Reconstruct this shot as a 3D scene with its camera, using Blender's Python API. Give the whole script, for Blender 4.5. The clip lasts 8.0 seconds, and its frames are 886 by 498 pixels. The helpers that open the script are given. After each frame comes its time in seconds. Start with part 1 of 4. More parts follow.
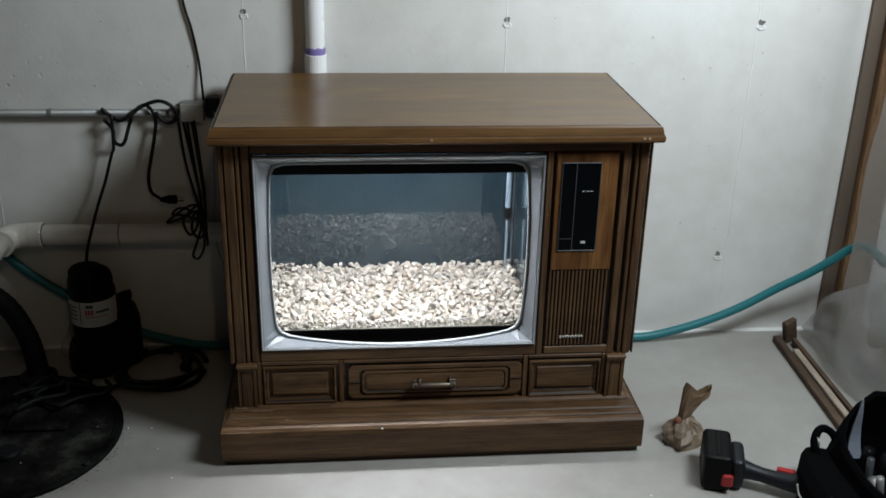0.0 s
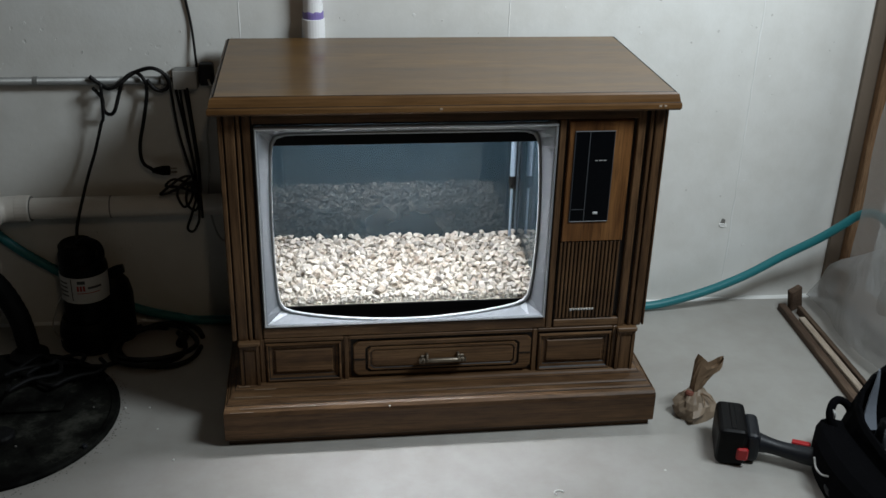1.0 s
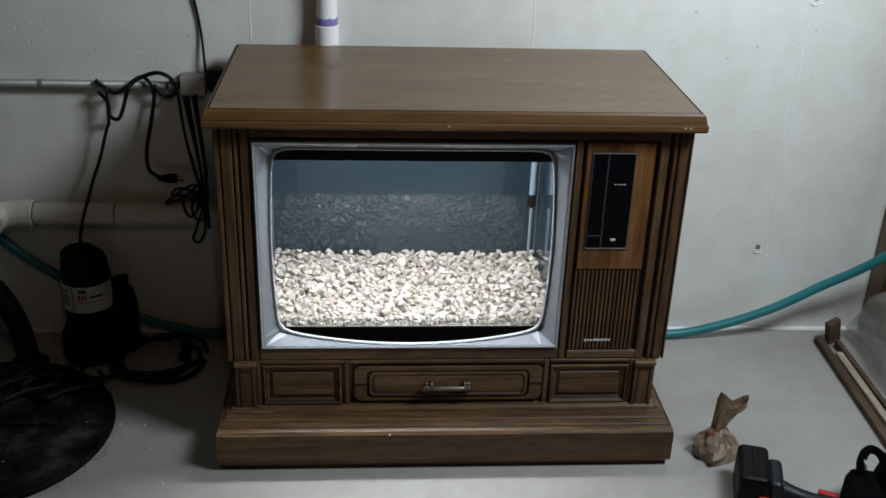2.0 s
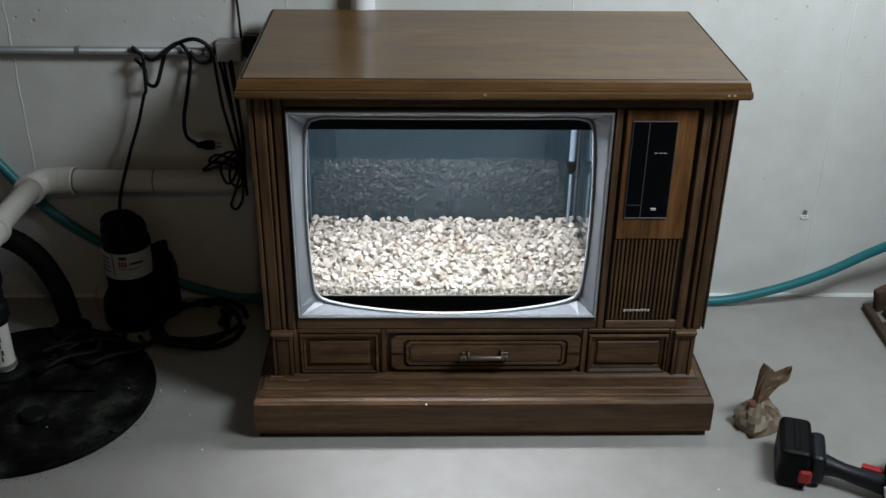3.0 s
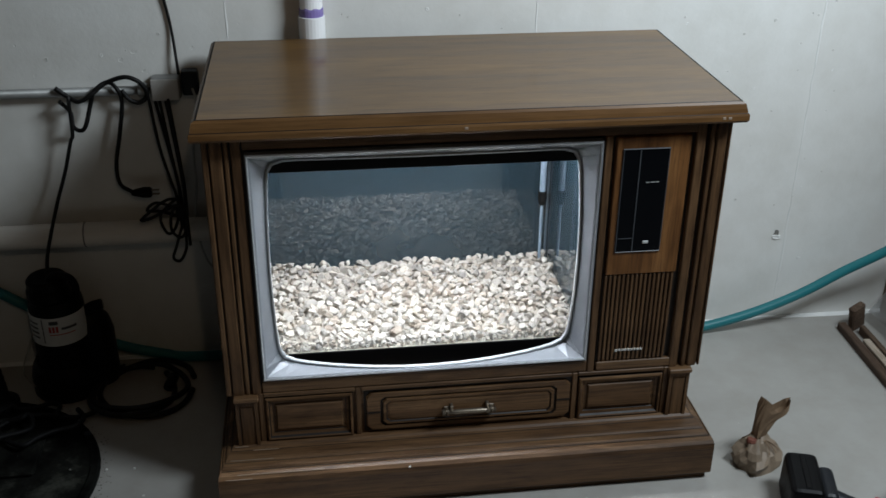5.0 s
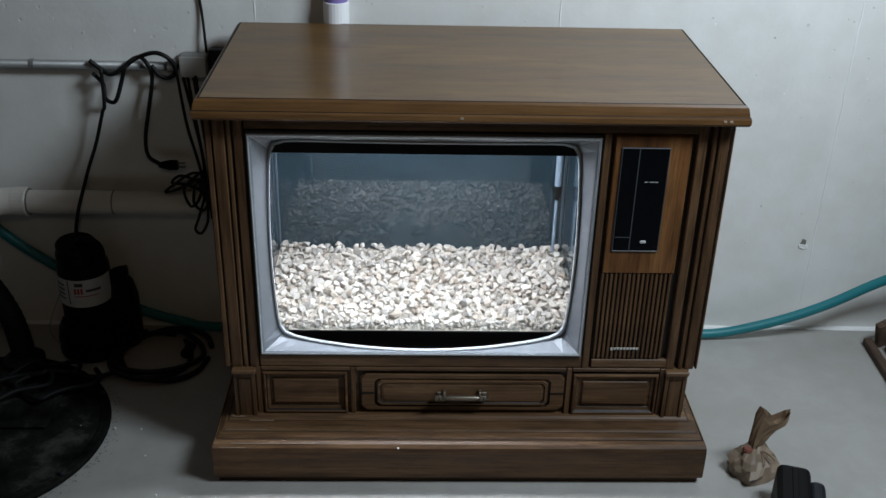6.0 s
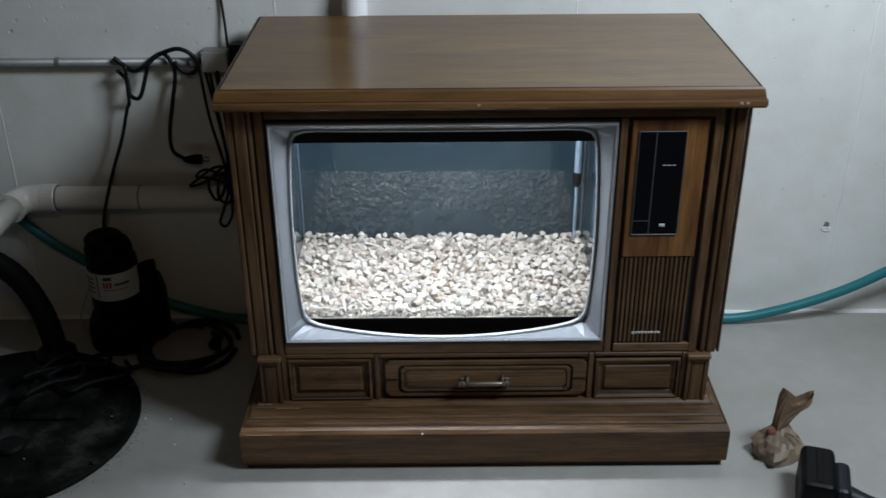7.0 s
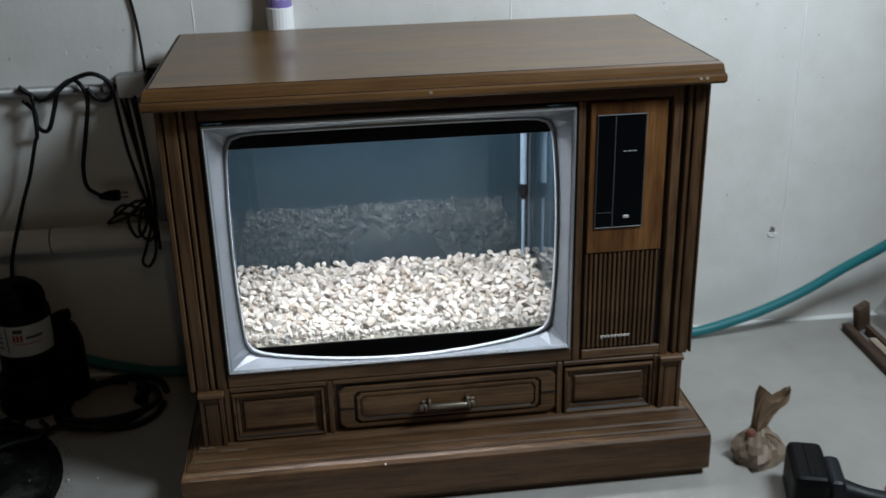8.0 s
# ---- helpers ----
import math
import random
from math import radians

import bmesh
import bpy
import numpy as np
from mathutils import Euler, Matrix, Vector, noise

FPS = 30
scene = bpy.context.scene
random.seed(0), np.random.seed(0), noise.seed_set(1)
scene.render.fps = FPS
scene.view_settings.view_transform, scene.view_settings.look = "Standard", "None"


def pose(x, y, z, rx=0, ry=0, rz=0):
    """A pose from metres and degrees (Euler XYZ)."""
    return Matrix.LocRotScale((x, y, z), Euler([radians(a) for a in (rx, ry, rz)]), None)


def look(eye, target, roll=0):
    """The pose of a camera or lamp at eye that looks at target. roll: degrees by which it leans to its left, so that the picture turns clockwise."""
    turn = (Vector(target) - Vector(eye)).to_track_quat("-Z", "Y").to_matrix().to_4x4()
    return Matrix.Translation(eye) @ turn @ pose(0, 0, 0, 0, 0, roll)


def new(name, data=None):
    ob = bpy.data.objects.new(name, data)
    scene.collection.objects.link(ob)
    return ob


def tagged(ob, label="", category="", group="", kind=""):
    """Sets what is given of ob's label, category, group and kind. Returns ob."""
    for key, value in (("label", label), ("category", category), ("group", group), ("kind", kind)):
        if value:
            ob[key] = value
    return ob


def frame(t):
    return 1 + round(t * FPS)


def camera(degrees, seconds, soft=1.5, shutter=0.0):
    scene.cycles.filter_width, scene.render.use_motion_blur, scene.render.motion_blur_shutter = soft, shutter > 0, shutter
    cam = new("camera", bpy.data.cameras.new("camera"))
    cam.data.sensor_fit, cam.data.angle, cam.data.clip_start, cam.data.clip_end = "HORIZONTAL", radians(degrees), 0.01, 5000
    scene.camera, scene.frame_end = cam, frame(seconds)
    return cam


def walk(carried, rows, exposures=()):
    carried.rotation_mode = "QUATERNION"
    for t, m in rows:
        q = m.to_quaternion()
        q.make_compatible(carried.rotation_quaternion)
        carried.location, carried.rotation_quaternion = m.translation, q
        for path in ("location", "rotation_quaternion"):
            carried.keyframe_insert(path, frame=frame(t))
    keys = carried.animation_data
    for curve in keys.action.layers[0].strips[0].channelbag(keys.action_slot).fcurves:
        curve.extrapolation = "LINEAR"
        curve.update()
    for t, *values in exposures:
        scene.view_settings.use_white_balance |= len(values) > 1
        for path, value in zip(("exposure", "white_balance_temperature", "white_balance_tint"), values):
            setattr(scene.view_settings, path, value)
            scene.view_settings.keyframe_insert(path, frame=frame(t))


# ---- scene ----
cam = camera(46.8, 8.0, shutter=0.5)
PATH = [
    (0, (-0.209, -2.121, 1.428), (-0.02, -0.289, 0.647), 1.3),
    (0.5, (-0.259, -2.067, 1.432), (-0.035, -0.265, 0.594), 1.2),
    (1, (-0.281, -2.035, 1.42), (-0.041, -0.24, 0.571), 1.5),
    (1.5, (-0.233, -1.971, 1.422), (-0.052, -0.177, 0.557), 0.9),
    (1.7, (-0.196, -1.936, 1.417), (-0.027, -0.137, 0.561), 1.7),
    (2.8, (-0.152, -1.886, 1.446), (-0.095, -0.108, 0.532), 0.6),
    (3, (-0.147, -1.871, 1.445), (-0.1, -0.108, 0.502), 0.7),
    (3.5, (-0.12, -1.836, 1.441), (-0.111, -0.065, 0.512), 1.4),
    (4, (-0.124, -1.795, 1.44), (-0.142, -0.052, 0.459), 1.8),
    (4.5, (-0.236, -1.702, 1.429), (-0.152, 0.032, 0.436), 0.2),
    (5, (-0.286, -1.677, 1.404), (-0.048, 0.09, 0.498), 0.5),
    (5.2, (-0.257, -1.699, 1.42), (-0.042, 0.069, 0.51), 1.8),
    (6.3, (-0.069, -1.717, 1.407), (-0.028, 0.05, 0.471), 0.9),
    (6.5, (-0.056, -1.713, 1.401), (-0.015, 0.05, 0.458), 0.9),
    (7, (-0.09, -1.743, 1.408), (-0.086, 0.026, 0.475), -0.4),
    (7.5, (-0.221, -1.712, 1.387), (0.024, 0.04, 0.455), 0.4),
    (8, (-0.203, -1.686, 1.189), (0.012, 0.153, 0.431), -1.4),
]
walk(cam, [(t, look(eye, target, roll)) for t, eye, target, roll in PATH],
     [(0.0, 0.08, 6300, 10), (0.5, -0.03, 6300, 10), (1.5, -0.07, 6250, 10), (3.0, -0.09, 6200, 10), (4.5, -0.08, 6280, 10), (5.0, -0.07, 6120, 10), (6.5, -0.07, 5900, 10), (8.0, 0.0, 6050, 10)])

# ---- world and lights ----
WORLD = bpy.data.worlds.new("world")
scene.world = WORLD
WORLD.use_nodes = True
WORLD.node_tree.nodes["Background"].inputs[0].default_value = (0.5, 0.6, 0.75, 1)
WORLD.node_tree.nodes["Background"].inputs[1].default_value = 0.05
scene.view_settings.exposure = 0.0


def area_lamp(name, m, sx, sy, watts, colour):
    data = bpy.data.lights.new(name, "AREA")
    data.shape, data.size, data.size_y = "RECTANGLE", sx, sy
    data.energy, data.color = watts, colour
    ob = new(name, data)
    ob.matrix_world = m
    return ob


# cool key light from the right; its source is unseen and assumed
ROOM_LIGHT = area_lamp("room_key_light", pose(1.22, -0.66, 2.05, 60, 0, 22), 0.8, 0.4, 48, (0.87, 0.95, 0.975))
# warm fill above the camera, added to brighten the console front
WARM_FILL = bpy.data.lights.new("warm_fill", "POINT")
WARM_FILL.energy, WARM_FILL.color, WARM_FILL.shadow_soft_size = 7.0, (1.0, 0.76, 0.50), 0.035
WARM_FILL_LIGHT = new("warm_fill", WARM_FILL)
WARM_FILL_LIGHT.location = (-0.1, -1.9, 2.06)
TANK_GLOW = area_lamp("tank_lamp_glow", look((-0.085, 0.205, 0.700), (-0.085, 0.205, 0.3)), 0.55, 0.07, 6.5, (0.95, 0.97, 1.0))


# ---- materials ----
def nodes_of(name):
    m = bpy.data.materials.new(name)
    m.use_nodes = True
    return m, m.node_tree.nodes, m.node_tree.links, m.node_tree.nodes["Principled BSDF"]


def noise_node(n, l, scale, detail=4.0, rough=0.55, vec=None, distortion=0.0):
    t = n.new("ShaderNodeTexNoise")
    t.inputs["Scale"].default_value = scale
    t.inputs["Detail"].default_value = detail
    t.inputs["Roughness"].default_value = rough
    t.inputs["Distortion"].default_value = distortion
    if vec is not None:
        l.new(vec, t.inputs["Vector"])
    return t


def ramp_node(n, l, fac, stops):
    r = n.new("ShaderNodeValToRGB")
    els = r.color_ramp.elements
    while len(els) < len(stops):
        els.new(0.5)
    for e, (p, c) in zip(els, stops):
        e.position, e.color = p, (*c, 1)
    l.new(fac, r.inputs["Fac"])
    return r


def mix_node(n, l, a, b, fac, mode="MIX"):
    m = n.new("ShaderNodeMix")
    m.data_type, m.blend_type = "RGBA", mode
    for sock, v in ((m.inputs["Factor"], fac), (m.inputs[6], a), (m.inputs[7], b)):
        if isinstance(v, (int, float)):
            sock.default_value = v
        elif isinstance(v, tuple):
            sock.default_value = (*v, 1)
        else:
            l.new(v, sock)
    return m.outputs[2]


def bump_node(n, l, height, strength, distance, bsdf, normal=None):
    b = n.new("ShaderNodeBump")
    b.inputs["Strength"].default_value, b.inputs["Distance"].default_value = strength, distance
    l.new(height, b.inputs["Height"])
    if normal is not None:
        l.new(normal, b.inputs["Normal"])
    l.new(b.outputs[0], bsdf.inputs["Normal"])
    return b.outputs[0]


def plain(name, colour, rough=0.5, metal=0.0, vary=0.25, scale=40.0, bump=0.15, spec=0.5):
    """A surface of one colour with fine grain, patches of wear and slight relief."""
    m, n, l, p = nodes_of(name)
    co = n.new("ShaderNodeTexCoord").outputs["Object"]
    fine = noise_node(n, l, scale, 5, 0.6, co)
    big = noise_node(n, l, scale * 0.12, 3, 0.5, co)
    dark = tuple(c * (1 - vary) for c in colour)
    light = tuple(min(1, c * (1 + vary * 0.6)) for c in colour)
    c1 = ramp_node(n, l, big.outputs["Fac"], [(0.3, dark), (0.7, light)]).outputs[0]
    c2 = mix_node(n, l, c1, colour, fine.outputs["Fac"])
    l.new(c2, p.inputs["Base Color"])
    r = n.new("ShaderNodeMapRange")
    r.inputs["To Min"].default_value, r.inputs["To Max"].default_value = max(0.02, rough - 0.1 * min(1, rough * 4)), min(1, rough + 0.1 * min(1, rough * 4))
    l.new(fine.outputs["Fac"], r.inputs["Value"])
    l.new(r.outputs[0], p.inputs["Roughness"])
    p.inputs["Metallic"].default_value = metal
    p.inputs["Specular IOR Level"].default_value = spec
    if bump:
        bump_node(n, l, fine.outputs["Fac"], bump, 0.002, p)
    return m


def wood(name, axis, tones, rough=0.42, grain=1.0, coat=0.0):
    """Stained oak: long streaks and pores along one axis."""
    m, n, l, p = nodes_of(name)
    co = n.new("ShaderNodeTexCoord").outputs["Object"]
    mp = n.new("ShaderNodeMapping")
    s = [14.0, 14.0, 14.0]
    s["xyz".index(axis)] = 1.1
    mp.inputs["Scale"].default_value = s
    l.new(co, mp.inputs["Vector"])
    rnd = n.new("ShaderNodeObjectInfo").outputs["Random"]
    mul = n.new("ShaderNodeMath")
    mul.operation = "MULTIPLY"
    mul.inputs[1].default_value = 7.0
    l.new(rnd, mul.inputs[0])
    comb = n.new("ShaderNodeCombineXYZ")
    for i in range(3):
        l.new(mul.outputs[0], comb.inputs[i])
    l.new(comb.outputs[0], mp.inputs["Location"])
    v = mp.outputs[0]
    big = noise_node(n, l, 1.0, 5, 0.6, v, 0.8)
    mp2 = n.new("ShaderNodeMapping")
    s2 = [260.0, 260.0, 260.0]
    s2["xyz".index(axis)] = 9.0
    mp2.inputs["Scale"].default_value = s2
    l.new(co, mp2.inputs["Vector"])
    pores = noise_node(n, l, 1.0, 3, 0.7, mp2.outputs[0])
    c = ramp_node(n, l, big.outputs["Fac"], [(0.31, tones[0]), (0.5, tones[1]), (0.69, tones[2])]).outputs[0]
    pr = ramp_node(n, l, pores.outputs["Fac"], [(0.38, (0.34, 0.30, 0.27)), (0.53, (1, 1, 1))]).outputs[0]
    c = mix_node(n, l, c, pr, 0.6 * grain, "MULTIPLY")
    mp3 = n.new("ShaderNodeMapping")
    s3 = [30.0, 30.0, 30.0]
    s3["xyz".index(axis)] = 6.0
    mp3.inputs["Scale"].default_value = s3
    l.new(co, mp3.inputs["Vector"])
    fleck = noise_node(n, l, 1.0, 4, 0.6, mp3.outputs[0], 1.4)
    c = mix_node(n, l, c, ramp_node(n, l, fleck.outputs["Fac"], [(0.34, (0.66, 0.63, 0.60)), (0.56, (1.08, 1.08, 1.08))]).outputs[0], 0.75 * grain, "MULTIPLY")
    l.new(c, p.inputs["Base Color"])
    rr = n.new("ShaderNodeMapRange")
    rr.inputs["To Min"].default_value, rr.inputs["To Max"].default_value = rough - 0.07, rough + 0.12
    l.new(big.outputs["Fac"], rr.inputs["Value"])
    l.new(rr.outputs[0], p.inputs["Roughness"])
    bump_node(n, l, pores.outputs["Fac"], 0.18, 0.001, p)
    p.inputs["Specular IOR Level"].default_value = 0.27
    if coat:
        p.inputs["Coat Weight"].default_value = coat
        p.inputs["Coat Roughness"].default_value = 0.13
    return m


TONES = [(0.050, 0.0252, 0.0116), (0.109, 0.0593, 0.0275), (0.180, 0.104, 0.0510)]
WOOD_X = wood("oak_stain_x", "x", TONES)
WOOD_Z = wood("oak_stain_z", "z", TONES)
WOOD_Y = wood("oak_stain_y", "y", TONES)
WOOD_TOP = wood("oak_top", "x", [(0.080, 0.0410, 0.0120), (0.125, 0.0662, 0.0200), (0.170, 0.0935, 0.030)], 0.44, 0.6, 0.45)
WOOD_RIM = wood("oak_rim", "x", [(0.088, 0.042, 0.0135), (0.138, 0.069, 0.024), (0.185, 0.097, 0.036)], 0.4, 0.5)
WOOD_PANEL = wood("oak_control_panel", "z", [(0.060, 0.023, 0.0065), (0.135, 0.058, 0.018), (0.21, 0.098, 0.033)], 0.4, 0.9)
GLAZE = plain("dark_glaze", (0.012, 0.008, 0.006), 0.5, 0, 0.3, 60, 0.05, 0.3)
SILVER = plain("silver_plastic", (0.185, 0.198, 0.214), 0.40, 0.2, 0.08, 300, 0.05)
SILVER_EDGE = plain("bright_trim", (0.52, 0.54, 0.56), 0.3, 0.5, 0.06, 200, 0.03)
BLACK_GLOSS = plain("black_gloss_plastic", (0.003, 0.0035, 0.0045), 0.16, 0, 0.2, 80, 0.0, 0.06)
BLACK = plain("black_plastic", (0.0030, 0.0030, 0.0034), 0.45, 0, 0.3, 90, 0.1, 0.12)
BLACK_MATT = plain("black_rubber", (0.0045, 0.0045, 0.005), 0.65, 0, 0.35, 60, 0.2, 0.2)
DARK_GREY = plain("dark_grey_plastic", (0.0075, 0.009, 0.0125), 0.45, 0, 0.25, 120, 0.2, 0.3)
MID_GREY = plain("grey_plastic", (0.05, 0.055, 0.062), 0.45, 0, 0.2, 120, 0.15)
RED = plain("red_plastic", (0.38, 0.012, 0.014), 0.4, 0, 0.2, 120, 0.1)
BRASS = plain("antique_brass", (0.25, 0.215, 0.17), 0.42, 0.85, 0.4, 150, 0.2)
PVC = plain("white_pvc", (0.72, 0.68, 0.62), 0.35, 0, 0.28, 25, 0.04)
PVC_WHITE = plain("bright_white_pvc", (0.88, 0.88, 0.89), 0.3, 0, 0.06, 25, 0.04)
PURPLE = plain("purple_primer", (0.22, 0.17, 0.42), 0.4, 0, 0.4, 60, 0.0)
STEEL = plain("galvanised_steel", (0.30, 0.30, 0.29), 0.55, 0.6, 0.3, 70, 0.15)
PALE_STEEL = plain("pale_scuffed_steel", (0.46, 0.44, 0.41), 0.45, 0.35, 0.45, 45, 0.25)
TEAL = plain("teal_rubber", (0.016, 0.165, 0.185), 0.45, 0, 0.25, 30, 0.15)
CORD = plain("black_cord", (0.0055, 0.005, 0.005), 0.5, 0, 0.2, 100, 0.1, 0.25)
PALE_CORD = plain("pale_cable", (0.38, 0.37, 0.35), 0.5, 0, 0.2, 60, 0.1)
LABEL = plain("paper_label", (0.60, 0.60, 0.58), 0.5, 0, 0.25, 60, 0.05)
LABEL_RED = plain("red_print", (0.40, 0.05, 0.05), 0.5, 0, 0.3, 60, 0.0)
LABEL_DARK = plain("dark_print", (0.06, 0.06, 0.07), 0.5, 0, 0.3, 60, 0.0)
PRINT = plain("pale_print", (0.45, 0.46, 0.46), 0.5, 0, 0.1, 60, 0.0)
PAPER = plain("brown_paper", (0.21, 0.14, 0.085), 0.75, 0, 0.3, 60, 0.5, 0.3)
PAPER_RED = plain("red_brown_print", (0.17, 0.06, 0.04), 0.7, 0, 0.4, 90, 0.3, 0.3)
SCUFF = plain("bare_wood_scuff", (0.27, 0.21, 0.155), 0.8, 0, 0.3, 90, 0.2)
LUMBER = wood("bare_pine", "y", [(0.33, 0.26, 0.20), (0.40, 0.33, 0.26), (0.47, 0.40, 0.33)], 0.65)
LUMBER_DARK = wood("weathered_board", "y", [(0.055, 0.035, 0.024), (0.09, 0.058, 0.04), (0.13, 0.088, 0.06)], 0.7)
STUD = wood("framing_stud", "z", [(0.22, 0.13, 0.07), (0.30, 0.18, 0.10), (0.36, 0.23, 0.13)], 0.65)
JOIST = wood("joist_wood", "y", [(0.05, 0.033, 0.02), (0.07, 0.045, 0.028), (0.09, 0.06, 0.038)], 0.7)
FABRIC = plain("black_nylon", (0.0022, 0.0022, 0.0028), 0.9, 0, 0.35, 240, 0.6, 0.04)
FABRIC_PALE = plain("pale_blue_lining", (0.17, 0.19, 0.225), 0.7, 0, 0.15, 200, 0.4, 0.3)
HARDBOARD = plain("dark_hardboard", (0.05, 0.035, 0.024), 0.8, 0, 0.3, 60, 0.2)
LAMP_FACE = plain("lamp_diffuser", (0.8, 0.8, 0.8), 0.5, 0, 0.05, 30, 0.0)
SEAM = plain("dull_silicone", (0.06, 0.08, 0.10), 0.4, 0, 0.1, 60, 0.1)
SILICONE = plain("clear_silicone", (0.20, 0.25, 0.31), 0.3, 0, 0.1, 60, 0.1)


def mirror_black_material():
    """Dark blue backed glass: a polished face over a dark ground."""
    m, n, l, p = nodes_of("dark_blue_backing")
    co = n.new("ShaderNodeTexCoord").outputs["Object"]
    # lighter bluish patches paint the room's hazy reflection into the glass colour
    reflected_haze = noise_node(n, l, 5, 3, 0.5, co)
    c = ramp_node(n, l, reflected_haze.outputs["Fac"], [(0.3, (0.012, 0.024, 0.033)), (0.7, (0.021, 0.037, 0.048))]).outputs[0]
    l.new(c, p.inputs["Base Color"])
    p.inputs["Roughness"].default_value = 0.0
    p.inputs["IOR"].default_value = 1.85
    return m


def glass_material():
    m, n, l, p = nodes_of("tank_glass")
    p.inputs["Base Color"].default_value = (0.97, 0.99, 0.99, 1)
    p.inputs["Roughness"].default_value = 0.0
    p.inputs["IOR"].default_value = 1.5
    p.inputs["Transmission Weight"].default_value = 1.0
    return m


def wall_material():
    """Painted poured concrete: cream-white paint, broad stains, fine orange-peel and pinholes."""
    m, n, l, p = nodes_of("painted_concrete_wall")
    co = n.new("ShaderNodeTexCoord").outputs["Object"]
    big = noise_node(n, l, 1.3, 4, 0.6, co)
    mid = noise_node(n, l, 9, 5, 0.6, co)
    fine = noise_node(n, l, 140, 4, 0.6, co)
    c = ramp_node(n, l, big.outputs["Fac"], [(0.3, (0.69, 0.68, 0.645)), (0.7, (0.77, 0.77, 0.745))]).outputs[0]
    c = mix_node(n, l, c, ramp_node(n, l, mid.outputs["Fac"], [(0.35, (0.88, 0.87, 0.85)), (0.6, (1, 1, 1))]).outputs[0], 0.6, "MULTIPLY")
    vor = n.new("ShaderNodeTexVoronoi")
    vor.inputs["Scale"].default_value = 26
    l.new(co, vor.inputs["Vector"])
    pin = ramp_node(n, l, vor.outputs["Distance"], [(0.02, (0, 0, 0)), (0.05, (1, 1, 1))])
    gate = noise_node(n, l, 5.0, 2, 0.5, co)
    gr = ramp_node(n, l, gate.outputs["Fac"], [(0.44, (1, 1, 1)), (0.50, (0, 0, 0))])
    pins = n.new("ShaderNodeMath")
    pins.operation = "MAXIMUM"
    l.new(pin.outputs[0], pins.inputs[0])
    l.new(gr.outputs[0], pins.inputs[1])
    c = mix_node(n, l, (0.52, 0.51, 0.48), c, pins.outputs[0])
    l.new(c, p.inputs["Base Color"])
    p.inputs["Roughness"].default_value = 0.5
    nb = bump_node(n, l, mid.outputs["Fac"], 0.42, 0.004, p)
    nb2 = bump_node(n, l, fine.outputs["Fac"], 0.18, 0.001, p, nb)
    nb3 = bump_node(n, l, pins.outputs[0], 0.7, 0.003, p, nb2)
    # broken air bubbles, thicker towards the older end of the wall
    warp = noise_node(n, l, 30, 3, 0.6, co)
    wv = mix_node(n, l, co, warp.outputs["Color"], 0.02)
    v2 = n.new("ShaderNodeTexVoronoi")
    v2.inputs["Scale"].default_value = 38
    l.new(wv, v2.inputs["Vector"])
    pit = ramp_node(n, l, v2.outputs["Distance"], [(0.06, (0, 0, 0)), (0.20, (1, 1, 1))])
    sx = n.new("ShaderNodeSeparateXYZ")
    l.new(co, sx.inputs[0])
    mr = n.new("ShaderNodeMapRange")
    mr.inputs["From Min"].default_value, mr.inputs["From Max"].default_value = -0.3, 0.5
    mr.inputs["To Min"].default_value, mr.inputs["To Max"].default_value = 0.0, 0.14
    l.new(sx.outputs[0], mr.inputs["Value"])
    g2 = noise_node(n, l, 3.2, 4, 0.6, co)
    dif = n.new("ShaderNodeMath")
    dif.operation = "SUBTRACT"
    l.new(g2.outputs["Fac"], dif.inputs[0])
    l.new(mr.outputs[0], dif.inputs[1])
    gg = ramp_node(n, l, dif.outputs[0], [(0.56, (1, 1, 1)), (0.68, (0, 0, 0))])
    hole = n.new("ShaderNodeMath")
    hole.operation = "MAXIMUM"
    l.new(pit.outputs[0], hole.inputs[0])
    l.new(gg.outputs[0], hole.inputs[1])
    bump_node(n, l, hole.outputs[0], 0.8, 0.003, p, nb3)
    return m


def floor_material():
    """Grey-painted concrete slab, a little glossy, with scuffs and paint specks."""
    m, n, l, p = nodes_of("painted_concrete_floor")
    co = n.new("ShaderNodeTexCoord").outputs["Object"]
    big = noise_node(n, l, 1.6, 5, 0.6, co)
    mid = noise_node(n, l, 14, 6, 0.65, co)
    fine = noise_node(n, l, 180, 3, 0.6, co)
    c = ramp_node(n, l, big.outputs["Fac"], [(0.3, (0.305, 0.290, 0.267)), (0.7, (0.370, 0.360, 0.337))]).outputs[0]
    c = mix_node(n, l, c, ramp_node(n, l, mid.outputs["Fac"], [(0.3, (0.85, 0.83, 0.8)), (0.62, (1, 1, 1))]).outputs[0], 0.7, "MULTIPLY")
    vor = n.new("ShaderNodeTexVoronoi")
    vor.inputs["Scale"].default_value = 9
    l.new(co, vor.inputs["Vector"])
    speck = ramp_node(n, l, vor.outputs["Distance"], [(0.022, (1, 1, 1)), (0.03, (0, 0, 0))])
    c = mix_node(n, l, c, (0.6, 0.6, 0.57), speck.outputs[0])
    l.new(c, p.inputs["Base Color"])
    rr = n.new("ShaderNodeMapRange")
    rr.inputs["To Min"].default_value, rr.inputs["To Max"].default_value = 0.34, 0.55
    l.new(mid.outputs["Fac"], rr.inputs["Value"])
    l.new(rr.outputs[0], p.inputs["Roughness"])
    nb = bump_node(n, l, mid.outputs["Fac"], 0.12, 0.003, p)
    bump_node(n, l, fine.outputs["Fac"], 0.08, 0.001, p, nb)
    return m


